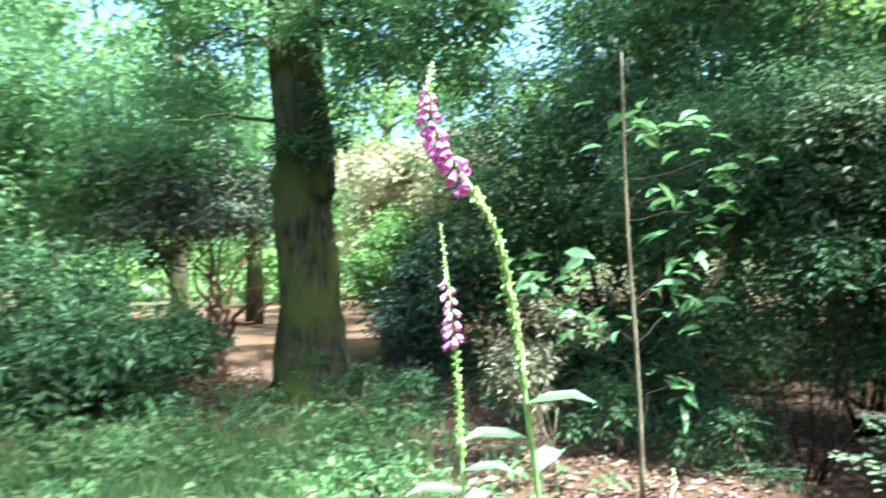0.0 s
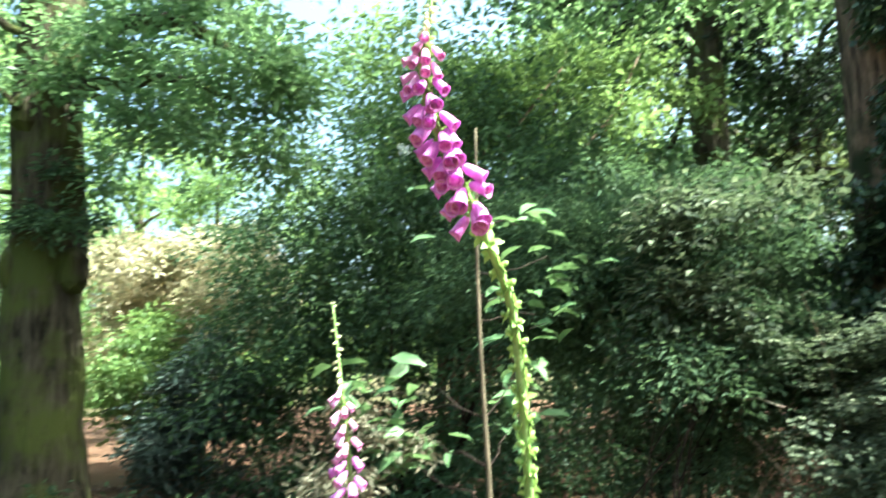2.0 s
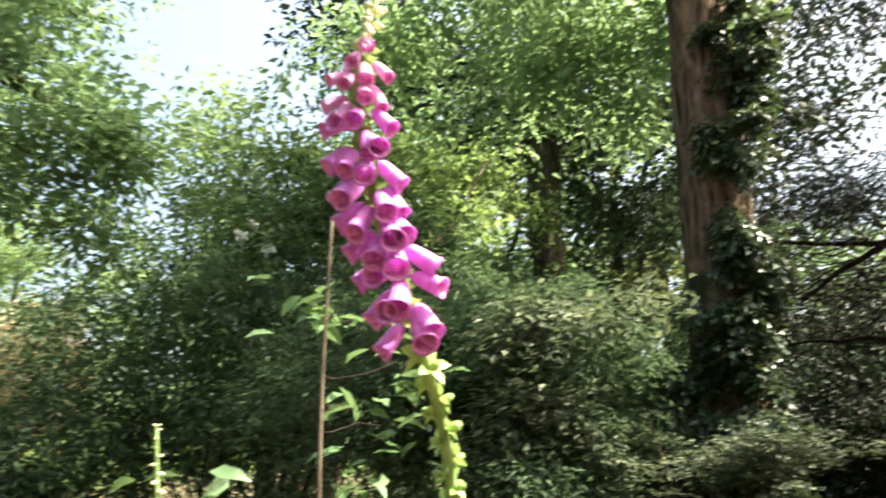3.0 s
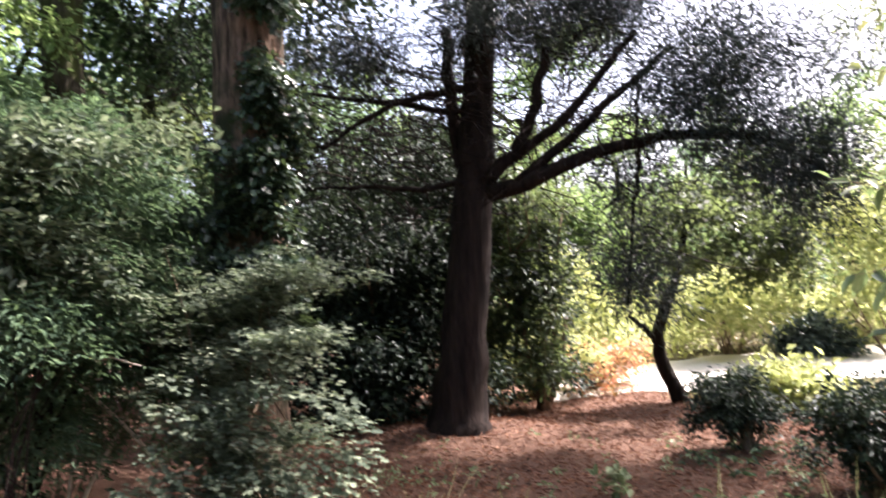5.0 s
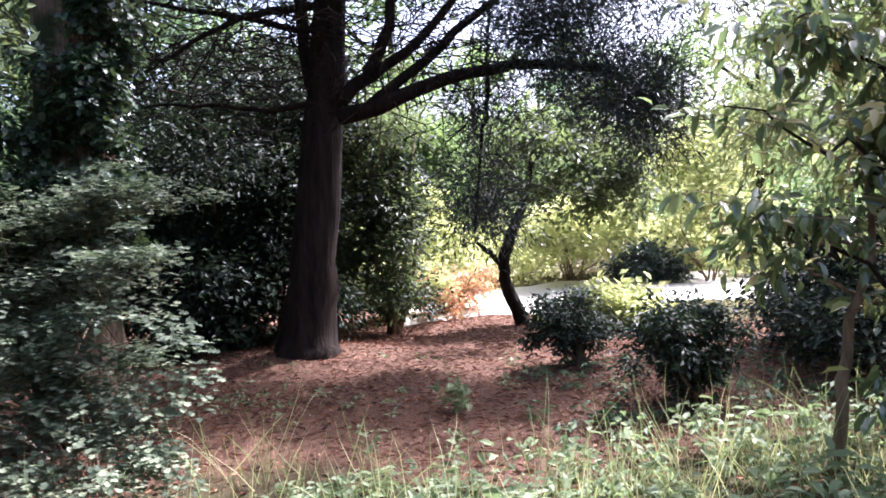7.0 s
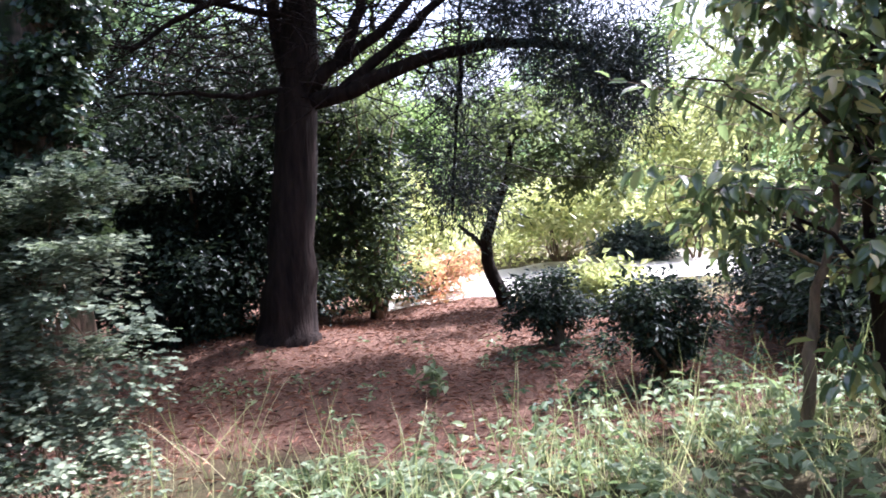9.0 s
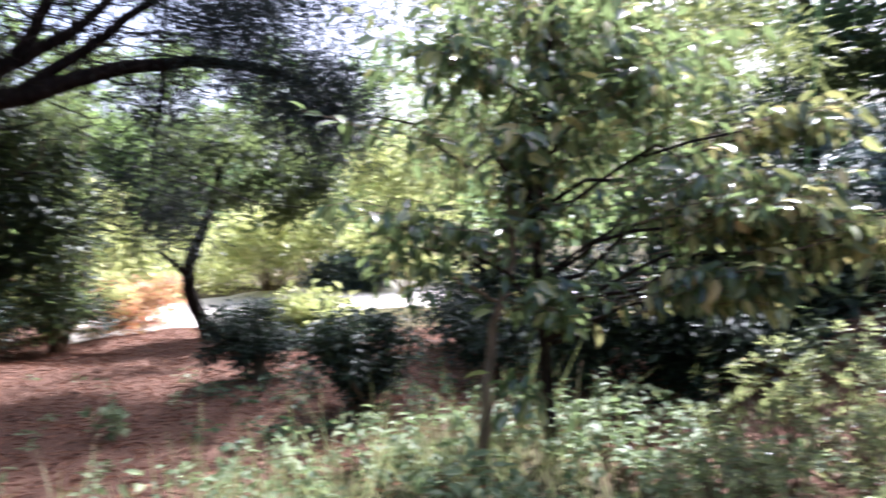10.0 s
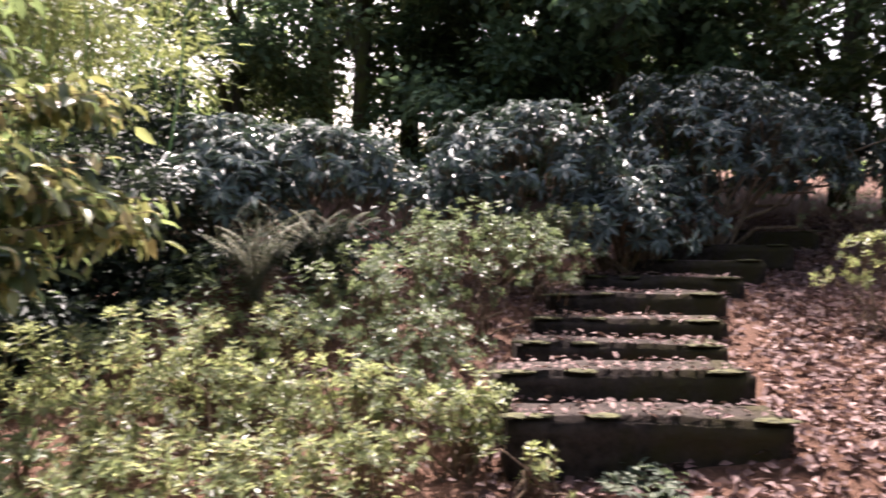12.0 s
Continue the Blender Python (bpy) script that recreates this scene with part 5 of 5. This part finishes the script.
tree("young_camellia", "thin crooked camellia stem with a few hanging leaves", AT, rel([(2.26, 3.71, 0), (2.25, 3.65, 0.46), (2.34, 3.66, 0.83), (2.47, 3.67, 1.2), (2.41, 3.69, 1.73)], AT), (0.035, 0.03, 0.024, 0.018, 0.008), [limb([(2.35, 3.66, 0.95), (2.1, 3.57, 1.08), (1.94, 3.48, 1.18)], AT, 0.01, 0.004), limb([(2.44, 3.67, 1.18), (2.05, 3.58, 1.23), (1.56, 3.39, 1.34)], AT, 0.012, 0.004)],
     [(local([(1.18, 3.12, 1.86, 0.11, 0.11, 0.025), (1.48, 3.21, 1.79, 0.15, 0.15, 0.063), (1.9, 3.38, 1.13, 0.12, 0.12, 0.08), (1.39, 3.3, 1.35, 0.21, 0.21, 0.078), (1.74, 3.39, 1.22, 0.16, 0.16, 0.08), (2.3, 3.35, 0.58, 0.11, 0.11, 0.054), (2.16, 3.51, 2.24, 0.17, 0.17, 0.096)], AT), M_CAM, 34, 5, 0.08, 0.1, OVAL, 0.46, 0.2, 0.6)], B_TWIG, sides=8)

# ---- steps and the bank ----
# front top edge: x, y, z, width, riser height, yaw
STEPS = [(5.16, 0.355, 0.38, 1.42, 0.27, 55), (5.52, 0.59, 0.525, 1.46, 0.22, 52), (6.32, 0.9, 0.55, 1.38, 0.16, 61), (6.81, 1.01, 0.655, 1.38, 0.17, 62), (7.3, 1.1, 0.8, 1.36, 0.19, 61), (8.1, 1.14, 0.9, 1.36, 0.16, 65), (9.0, 1.1, 1.02, 1.36, 0.16, 68), (10.1, 1.0, 1.17, 1.36, 0.17, 70), (11.3, 0.84, 1.34, 1.3, 0.18, 72)]


def stone_step(no, x, y, z, wide, high, yaw):
    """A long rough block: bevelled, worn and uneven; its front top edge is centred on (x, y, z)."""
    bm = bmesh.new()
    bmesh.ops.create_cube(bm, size=1)
    bmesh.ops.scale(bm, vec=(wide, 0.36, high + 0.12), verts=bm.verts)
    bmesh.ops.subdivide_edges(bm, edges=[e for e in bm.edges if abs(e.verts[0].co.x - e.verts[1].co.x) > 0.1], cuts=15, use_grid_fill=True)
    bmesh.ops.subdivide_edges(bm, edges=[e for e in bm.edges if abs(e.verts[0].co.z - e.verts[1].co.z) > 0.1 or abs(e.verts[0].co.y - e.verts[1].co.y) > 0.1], cuts=3, use_grid_fill=True)
    bmesh.ops.bevel(bm, geom=[e for e in bm.edges if len(e.link_faces) == 2 and e.calc_face_angle(0) > 0.8], offset=0.028, segments=2, affect="EDGES")
    for v in bm.verts:
        p = v.co + Vector((no * 5.1, 0, 0))
        v.co += Vector((noise.noise(p * 3), noise.noise(p * 4 + Vector((9, 0, 0))), 0.6 * noise.noise(p * 3.2 + Vector((0, 7, 0))))) * 0.03 + Vector((0, noise.noise(p * 14), noise.noise(p * 15 + Vector((3, 0, 0))))) * 0.008
    me = bpy.data.meshes.new("stone_step")
    bm.to_mesh(me)
    bm.free()
    for p in me.polygons:
        p.use_smooth = True
    me.materials.append(M_STONE)
    ob = thing("stone_step", "rough mossy stone step set in the bank" if no else "lowest and widest mossy stone step", "step", "garden steps", mesh=me)
    way = Vector((math.sin(radians(yaw)), math.cos(radians(yaw)), 0))
    ob.matrix_basis = Matrix.Translation(Vector((x, y, z - (high + 0.12) / 2)) + way * 0.18) @ Euler((0, radians(-0.6 * min(no, 3)), radians(-yaw))).to_matrix().to_4x4()


    for k, (u, long) in enumerate(((-0.44, 0.13), (-0.2, 0.09), (0.4, 0.12))):
        bm = bmesh.new()
        bmesh.ops.create_icosphere(bm, subdivisions=3, radius=1.0)
        for v in bm.verts:
            v.co *= 1 + 0.35 * noise.noise(v.co * 2.3 + Vector((no * 3.0, k * 5.0, 0))) + 0.12 * noise.noise(v.co * 7.0)
            v.co = Vector((v.co.x * long, v.co.y * 0.045, v.co.z * 0.01))
        mm = bpy.data.meshes.new("moss_cushion")
        bm.to_mesh(mm)
        bm.free()
        mm.materials.append(M_MOSS)
        c = part("moss_cushion", mm, ob, "yellow-green moss cushion")
        near = min((q.co for q in me.vertices if q.co.z > 0 and q.co.y < 0), key=lambda q: (q.x - u * wide) ** 2 + (q.y + 0.15) ** 2 - 0.02 * q.z)
        c.location = near


for no, row in enumerate(STEPS):
    stone_step(no, *row)

AZALEAS = [  # foot, blobs, green or yellow-tipped, density of shoots
    ((6.3, 2.0), [(6.35, 2.05, 1.0, 0.62, 0.6, 0.42), (6.75, 1.72, 0.95, 0.42, 0.4, 0.32)], 1, 300), ((5.4, 2.3), [(5.4, 2.25, 0.68, 0.55, 0.5, 0.38), (5.85, 2.1, 0.8, 0.4, 0.4, 0.32)], 1, 300),
    ((5.2, 1.7), [(5.2, 1.75, 0.45, 0.45, 0.4, 0.3)], 1, 300), ((7.5, 1.95), [(7.5, 1.95, 1.15, 0.45, 0.4, 0.3)], 1, 260), ((4.45, 1.62), [(4.45, 1.65, 0.32, 0.42, 0.4, 0.31)], 0, 300), ((4.1, 2.2), [(4.1, 2.25, 0.32, 0.5, 0.45, 0.33)], 0, 300),
    ((4.75, 2.6), [(4.72, 2.6, 0.5, 0.45, 0.4, 0.3)], 0, 280), ((3.85, 2.7), [(3.85, 2.7, 0.4, 0.5, 0.4, 0.36)], 0, 260), ((3.4, 2.75), [(3.4, 2.75, 0.35, 0.42, 0.4, 0.34)], 0, 260), ((3.25, 2.05), [(3.3, 2.0, 0.16, 0.36, 0.36, 0.22)], 0, 330),
    ((3.6, 1.65), [(3.65, 1.66, 0.14, 0.36, 0.34, 0.22)], 0, 330), ((4.1, 1.3), [(4.08, 1.3, 0.14, 0.36, 0.28, 0.24)], 0, 330), ((4.65, 1.15), [(4.6, 1.2, 0.22, 0.28, 0.26, 0.26)], 0, 320), ((4.6, 0.75), [(4.58, 0.78, 0.1, 0.2, 0.2, 0.2)], 0, 320), ((4.85, 1.2), [(4.86, 1.18, 0.3, 0.22, 0.2, 0.2)], 0, 320), ((2.85, 2.5), [(2.85, 2.55, 0.16, 0.38, 0.34, 0.22)], 0, 300),
    ((7.9, -0.45), [(7.95, -0.5, 1.0, 0.34, 0.34, 0.3)], 0, 300), ((10.4, -0.25), [(10.5, -0.3, 1.5, 0.6, 0.55, 0.35)], 1, 120)]
for foot, blobs, green, dens in AZALEAS:
    whorl_bush("azalea_shrub", "low spreading mid-green azalea bush beside the steps" if green else "low azalea bush with yellow-green shoot tips on the bank", foot, blobs, M_AZGREEN if green else M_AZALEA, dens, 6, 2, 0.022, 0.05, 0.42, FOLD, 0.75, 0.0, 10, 0.008, "low azaleas by the steps", None, 0.42, "shrub", 0.82)
for foot, blobs, dens in (((8.3, 2.6), [(8.3, 2.6, 1.75, 1.0, 1.0, 0.75), (7.7, 3.0, 1.4, 0.6, 0.6, 0.5)], 75), ((6.6, 3.75), [(6.6, 3.75, 1.65, 0.85, 0.8, 0.48), (5.75, 3.9, 1.4, 0.6, 0.6, 0.5)], 80), ((10.9, 1.4), [(10.95, 1.4, 2.1, 1.5, 1.4, 1.05), (12.4, 0.6, 2.1, 1.2, 1.2, 0.9)], 50), ((8.6, 1.7), [(8.55, 1.75, 1.25, 0.72, 0.66, 0.52)], 85), ((9.6, 1.75), [(9.6, 1.75, 1.4, 0.85, 0.7, 0.6)], 75), ((6.9, 5.2), [(6.9, 5.2, 1.7, 1.0, 0.9, 0.6)], 55)):
    whorl_bush("rhododendron_shrub", "large rhododendron with drooping glossy bluish leaves", foot, blobs, M_RHODO, dens, 9, 1, 0.05, 0.16, 0.36, OVAL, 0.12, 0.3, 10, 0.03, "rhododendrons behind the steps", None, 0.2)


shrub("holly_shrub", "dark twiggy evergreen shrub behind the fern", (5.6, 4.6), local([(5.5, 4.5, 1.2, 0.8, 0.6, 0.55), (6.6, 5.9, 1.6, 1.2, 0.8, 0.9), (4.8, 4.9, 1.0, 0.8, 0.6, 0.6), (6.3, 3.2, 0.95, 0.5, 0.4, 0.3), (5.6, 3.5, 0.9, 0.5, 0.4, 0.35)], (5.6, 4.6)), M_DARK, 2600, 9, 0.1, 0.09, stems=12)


def fern(at, n, size):
    x, y = at
    t = thing("fern", "arching pale fern clump on the bank", "fern", "ferns", at=(x, y, float(height(x, y))))
    for i in range(n):
        yaw = 360 * i / n + rng.normal() * 10
        d = np.array((math.sin(radians(yaw)), math.cos(radians(yaw)), 0))
        ln = size * rng.uniform(0.7, 1.15)
        lean = rng.uniform(0.28, 0.62)
        u = np.linspace(0, 1, 30)[:, None]
        rib = d * (lean * ln * u ** 1.7) + np.array((0, 0, 1.0)) * (ln * (1.12 * u - 0.36 * u ** 3))
        fr = part("frond", tube_mesh("frond", [(rib[::3], np.linspace(0.006, 0.0015, len(rib[::3])))], M_FERN, 5), t)
        way = unit(np.gradient(rib, axis=0))
        side = unit(np.cross(way, (0, 0, 1.0)))
        w = 0.2 * ln * np.sin(np.pi * np.clip(0.12 + 0.88 * u[:, 0], 0, 1)) ** 0.8
        base = np.concatenate([rib[4:], rib[4:]])
        wy = np.concatenate([side[4:] + 0.3 * way[4:], -side[4:] + 0.3 * way[4:]])
        wy[:, 2] -= 0.25
        ww = np.concatenate([w[4:], w[4:]])
        v, f = leaf_arrays(base, wy, np.tile((0, 0, 1.0), (len(base), 1)), ww, np.full(len(base), 0.015 * ln), BLADE)
        part("pinnae", tri_mesh("pinnae", v, f, M_FERN), fr)


fern((5.1, 2.98), 23, 0.86)
fern((5.75, 2.95), 16, 0.76)


def bamboo(at, n):
    x, y = at
    t = thing("bamboo_clump", "tall yellow-green bamboo clump in the sun", "bamboo", at=(x, y, float(height(x, y))))
    for i in range(n):
        a = rng.normal(size=2) * 0.5
        top = a + rng.normal(size=2) * 0.5
        part("cane", tube_mesh("cane", [(bend((a[0], a[1], 0), (top[0], top[1], rng.uniform(3.5, 5)), 8, 0, 0.012), np.linspace(0.018, 0.006, 8))], M_STEM, 6), t)
    me, _ = foliage_mesh("leaves", [(0, 0, 2.6, 1.3, 1.3, 1.0), (0.2, 0.2, 3.6, 1.4, 1.4, 1.0), (-0.3, 0.2, 4.4, 1.2, 1.2, 0.8)], 1200, 9, 0.2, 0.14, M_BAMBOO, BLADE, 0.16, 0.3, 0.0, 0.6)
    part("leaves", me, t)


bamboo((6.0, 6.9), 14)
bamboo((4.6, 7.6), 10)


# ---- small growth and litter on the floor ----
def scatter(n, box, keep):
    p = np.stack([rng.uniform(box[0], box[1], n), rng.uniform(box[2], box[3], n)], -1)
    return p[rng.random(n) < keep(p[:, 0], p[:, 1])]


def litter(name, label, n, box, keep, length, aspect, material, lift=0.012, shape=DIAMOND, tilt=0.35):
    p = scatter(n, box, keep)
    base = np.stack([p[:, 0], p[:, 1], height(p[:, 0], p[:, 1]) + lift * (0.4 + rng.random(len(p)))], -1)
    way = rng.normal(size=(len(p), 3)) * (1, 1, 0.25)
    face = np.array((0, 0, 1.0)) + rng.normal(size=(len(p), 3)) * tilt
    ln = length * rng.uniform(0.6, 1.4, len(p))
    v, f = leaf_arrays(base, way, face, ln, ln * aspect, shape)
    thing(name, label, "leaves", "", "stuff", mesh=tri_mesh(name, v, f, material))


def on_bank(x, y):
    d = (x - 5.12) * 0.87 - (y - 0.45) * 0.49        # to the far side of the steps' lower end
    s = (x - 5.12) * 0.9 + (y - 0.45) * 0.2
    off = (y - 0.45) - 0.12 * (x - 5.12)
    edge = smooth(4.2, 5.0, x + 0.25 * np.sin(2.7 * y))
    return edge * np.where((off < -0.55) & (s > -0.6), 1.0, np.where(off > 0.3, 0.3, np.where(x < 5.3, 0.8, 0.35)))


litter("fallen_leaves", "thick pinkish-brown fallen leaves on the bank", 46000, (4.2, 14, -3.5, 4.0), on_bank, 0.07, 0.55, M_LITTER, 0.03, FOLD, 0.5)
litter("path_litter", "scattered dry leaves on the worn earth path", 5200, (-3.5, 4.6, -4.5, 3.4), lambda x, y: 0.25 + 0.5 * (np.sin(1.3 * x + 0.7 * y) * np.sin(1.1 * y - 0.6 * x) > 0.1), 0.05, 0.5, M_LITTER, 0.012, DIAMOND, 0.35)
litter("leaf_litter", "brown fallen leaves under the trees", 16000, (-11, -2.2, -2.5, 5.5), lambda x, y: 1 - 0.8 * green_cover(x, y), 0.075, 0.5, M_LITTER, 0.02, DIAMOND, 0.4)
litter("needle_litter", "reddish-brown pine needles and twigs on the floor", 26000, (-3.5, 5, 3.6, 11.5), lambda x, y: 1 - 0.8 * green_cover(x, y), 0.07, 0.09, M_NLITTER, 0.015, DIAMOND, 0.3)
litter("scattered_leaves", "scattered dry leaves on the needle floor", 3000, (-3, 5, 3.3, 9.5), lambda x, y: 0.6 + 0 * x, 0.04, 0.5, M_NLITTER, 0.02, DIAMOND, 0.5)


def grass(name, label, n, box, keep, length, material=None, width=0.006, category="grass"):
    p = scatter(n, box, keep)
    tuft = np.sin(p[:, 0] * 7) * np.sin(p[:, 1] * 9 + p[:, 0] * 3)
    base = np.stack([p[:, 0], p[:, 1], height(p[:, 0], p[:, 1]) - 0.01], -1)
    way = np.stack([rng.normal(size=len(p)) * 0.45, rng.normal(size=len(p)) * 0.45, np.ones(len(p))], -1)
    face = rng.normal(size=(len(p), 3)) * (1, 1, 0.2)
    ln = length * rng.uniform(0.4, 1.2, len(p)) * (1 + 0.45 * tuft)
    v, f = leaf_arrays(base, way, face, ln, np.full(len(p), width), BLADE)
    thing(name, label, category, "", "stuff", mesh=tri_mesh(name, v, f, material or M_GRASS))


grass("grass", "rough yellow-green grass at the path edge", 9500, (-1.4, 3.4, 2.3, 4.6), lambda x, y: green_cover(x, y) ** 1.5 * (0.4 + 0.6 * smooth(0.0, 1.5, x)) * (0.06 + 0.8 * (np.sin(3.1 * x + 1) * np.sin(4.3 * y + 2 * x) > 0.1)), 0.48)
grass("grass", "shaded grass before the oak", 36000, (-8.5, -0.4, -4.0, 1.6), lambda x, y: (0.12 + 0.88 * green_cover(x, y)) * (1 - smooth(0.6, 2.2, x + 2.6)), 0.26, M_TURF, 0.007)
grass("lawn", "sunlit grass beyond the small trees", 5000, (1.2, 8, 8.6, 12.5), lambda x, y: green_cover(x, y), 0.14)


def weeds(name, label, n, box, keep, tall, length, material=None):
    """Low leafy plants: short stems with whorls of leaves."""
    p = scatter(n, box, keep)
    per = 9
    h = tall * rng.uniform(0.3, 1.0, len(p))
    k = rng.random((len(p), per))
    base = np.stack([np.repeat(p[:, 0], per), np.repeat(p[:, 1], per), np.repeat(height(p[:, 0], p[:, 1]), per) + (h[:, None] * (0.35 + 0.65 * k)).ravel()], -1)
    base[:, :2] += rng.normal(size=(len(base), 2)) * 0.035
    way = rng.normal(size=(len(base), 3)) * (1, 1, 0.3)
    face = np.array((0, 0, 1.0)) + rng.normal(size=base.shape) * 0.35
    ln = length * rng.uniform(0.6, 1.3, len(base))
    v, f = leaf_arrays(base, way, face, ln, ln * 0.55, OVAL)
    thing(name, label, "plants", "", "stuff", mesh=tri_mesh(name, v, f, material or M_WEED))


weeds("ground_plants", "leafy low plants at the foot of the camellia", 400, (0.3, 3.6, 2.5, 4.4), lambda x, y: 0.12 + 0.8 * smooth(0.9, 2.0, x + 0.3 * np.sin(5 * y)), 0.36, 0.075)
weeds("ground_plants", "sparse seedlings on the needle floor", 120, (-1.5, 3.5, 4.4, 7.5), lambda x, y: 0.5 + 0.5 * np.sin(2.3 * x + 1.7 * y), 0.16, 0.05)
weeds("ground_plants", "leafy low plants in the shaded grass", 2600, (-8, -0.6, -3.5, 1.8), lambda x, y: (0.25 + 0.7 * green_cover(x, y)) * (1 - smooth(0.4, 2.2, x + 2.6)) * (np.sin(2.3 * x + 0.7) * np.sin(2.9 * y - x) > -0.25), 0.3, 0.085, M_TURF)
weeds("ground_plants", "small pale plant at the foot of the steps", 26, (4.75, 5.05, 0.1, 0.5), lambda x, y: 1 + 0 * x, 0.14, 0.06, M_GREY)
weeds("ground_plants", "low bushy plants at the edge of the needle floor", 160, (-0.6, 1.4, 3.2, 3.9), lambda x, y: 0.6 + 0 * x, 0.2, 0.06)


# dry leaves and grit on the treads
tread = []
for no, (x, y, z, wide, high, yaw) in enumerate(STEPS[:6]):
    yaw = radians(yaw)
    u, w = rng.uniform(-wide / 2, wide / 2, 130), rng.uniform(0.03, 0.5, 130) ** 1.3
    tread.append(np.stack([x + u * math.cos(yaw) + w * math.sin(yaw), y - u * math.sin(yaw) + w * math.cos(yaw), z + 0.012 + 0.01 * rng.random(130)], -1))
tread = np.concatenate(tread)
v, f = leaf_arrays(tread, rng.normal(size=tread.shape) * (1, 1, 0.2), np.array((0, 0, 1.0)) + rng.normal(size=tread.shape) * 0.3, rng.uniform(0.03, 0.07, len(tread)), rng.uniform(0.02, 0.04, len(tread)), OVAL)
thing("fallen_leaves", "dry fallen leaves lying on the stone treads", "leaves", "", "stuff", mesh=tri_mesh("fallen_leaves", v, f, M_LITTER))


# ---- last small things ----
AT = (-1.9, 4.4)
t = thing("dead_branch", "bare pale dead branch poking out of the thicket", "branch", at=(*AT, float(height(*AT))))
part("bough", tube_mesh("bough", [limb([(-2.1, 4.5, 0.05), (-3.15, 4.23, 1.36), (-2.68, 4.07, 1.21), (-2.25, 3.91, 1.16)], AT, 0.014, 0.005)], M_DEAD, 6), t)
AT = (-3.0, 4.2)
t = thing("dead_branch", "curved bare dead branch hanging in the thicket", "branch", at=(*AT, float(height(*AT))))
part("bough", tube_mesh("bough", [limb([(-3.0, 4.2, 0.05), (-2.62, 4.74, 1.31), (-2.65, 4.43, 1.36), (-2.71, 4.07, 1.39)], AT, 0.014, 0.006)], M_DEAD, 6), t)
part("bough", tube_mesh("bough", [limb([(-3.0, 4.2, 0.05), (-2.79, 4.57, 2.23), (-2.76, 4.36, 2.37)], AT, 0.012, 0.006)], M_DEAD, 6), t)
for k, (bx, by, bz) in enumerate(((-6.34, 3.73, 3.87), (-6.24, 4, 3.74), (-6.45, 3.94, 4.05))):
    n = 14
    d = unit(rng.normal(size=(n, 3)))
    v, f = leaf_arrays(np.tile((0.0, 0, 0), (n, 1)), d, rng.normal(size=(n, 3)), 0.09, 0.07, OVAL)
    thing("rhododendron_blossom", "white blossom cluster among dark leaves", "flower", "white blossoms", at=(bx, by, bz), mesh=tri_mesh("blossom", v, f, M_WHITE, True))

litter("twig_litter", "dark cone scales and twigs on the needle floor", 1500, (-3.2, 4.5, 3.8, 10.5), lambda x, y: 0.35 + 0.6 * (np.sin(1.9 * x + 1) * np.sin(1.6 * y) > 0), 0.06, 0.22, B_PINE, 0.02, DIAMOND, 0.5)
weeds("ground_plants", "leafy growth round the ferns on the bank", 240, (4.3, 6.3, 2.6, 4.3), lambda x, y: 0.8 + 0 * x, 0.3, 0.075, M_AZGREEN)
weeds("ground_plants", "single arching sprig on the needle floor", 7, (0.3, 0.45, 5.4, 5.55), lambda x, y: 1 + 0 * x, 0.3, 0.09)
weeds("ground_plants", "dark creeping plants between the round bushes", 120, (0.9, 3.2, 5.0, 6.9), lambda x, y: 0.75 + 0 * x, 0.12, 0.06, M_LAUREL)
weeds("ground_plants", "yellow-green leafy growth between the azaleas", 330, (3.0, 4.9, 1.15, 3.1), lambda x, y: np.where((x > 4.3) & (y < 1.5), 0.0, 0.9), 0.26, 0.05, M_AZALEA)
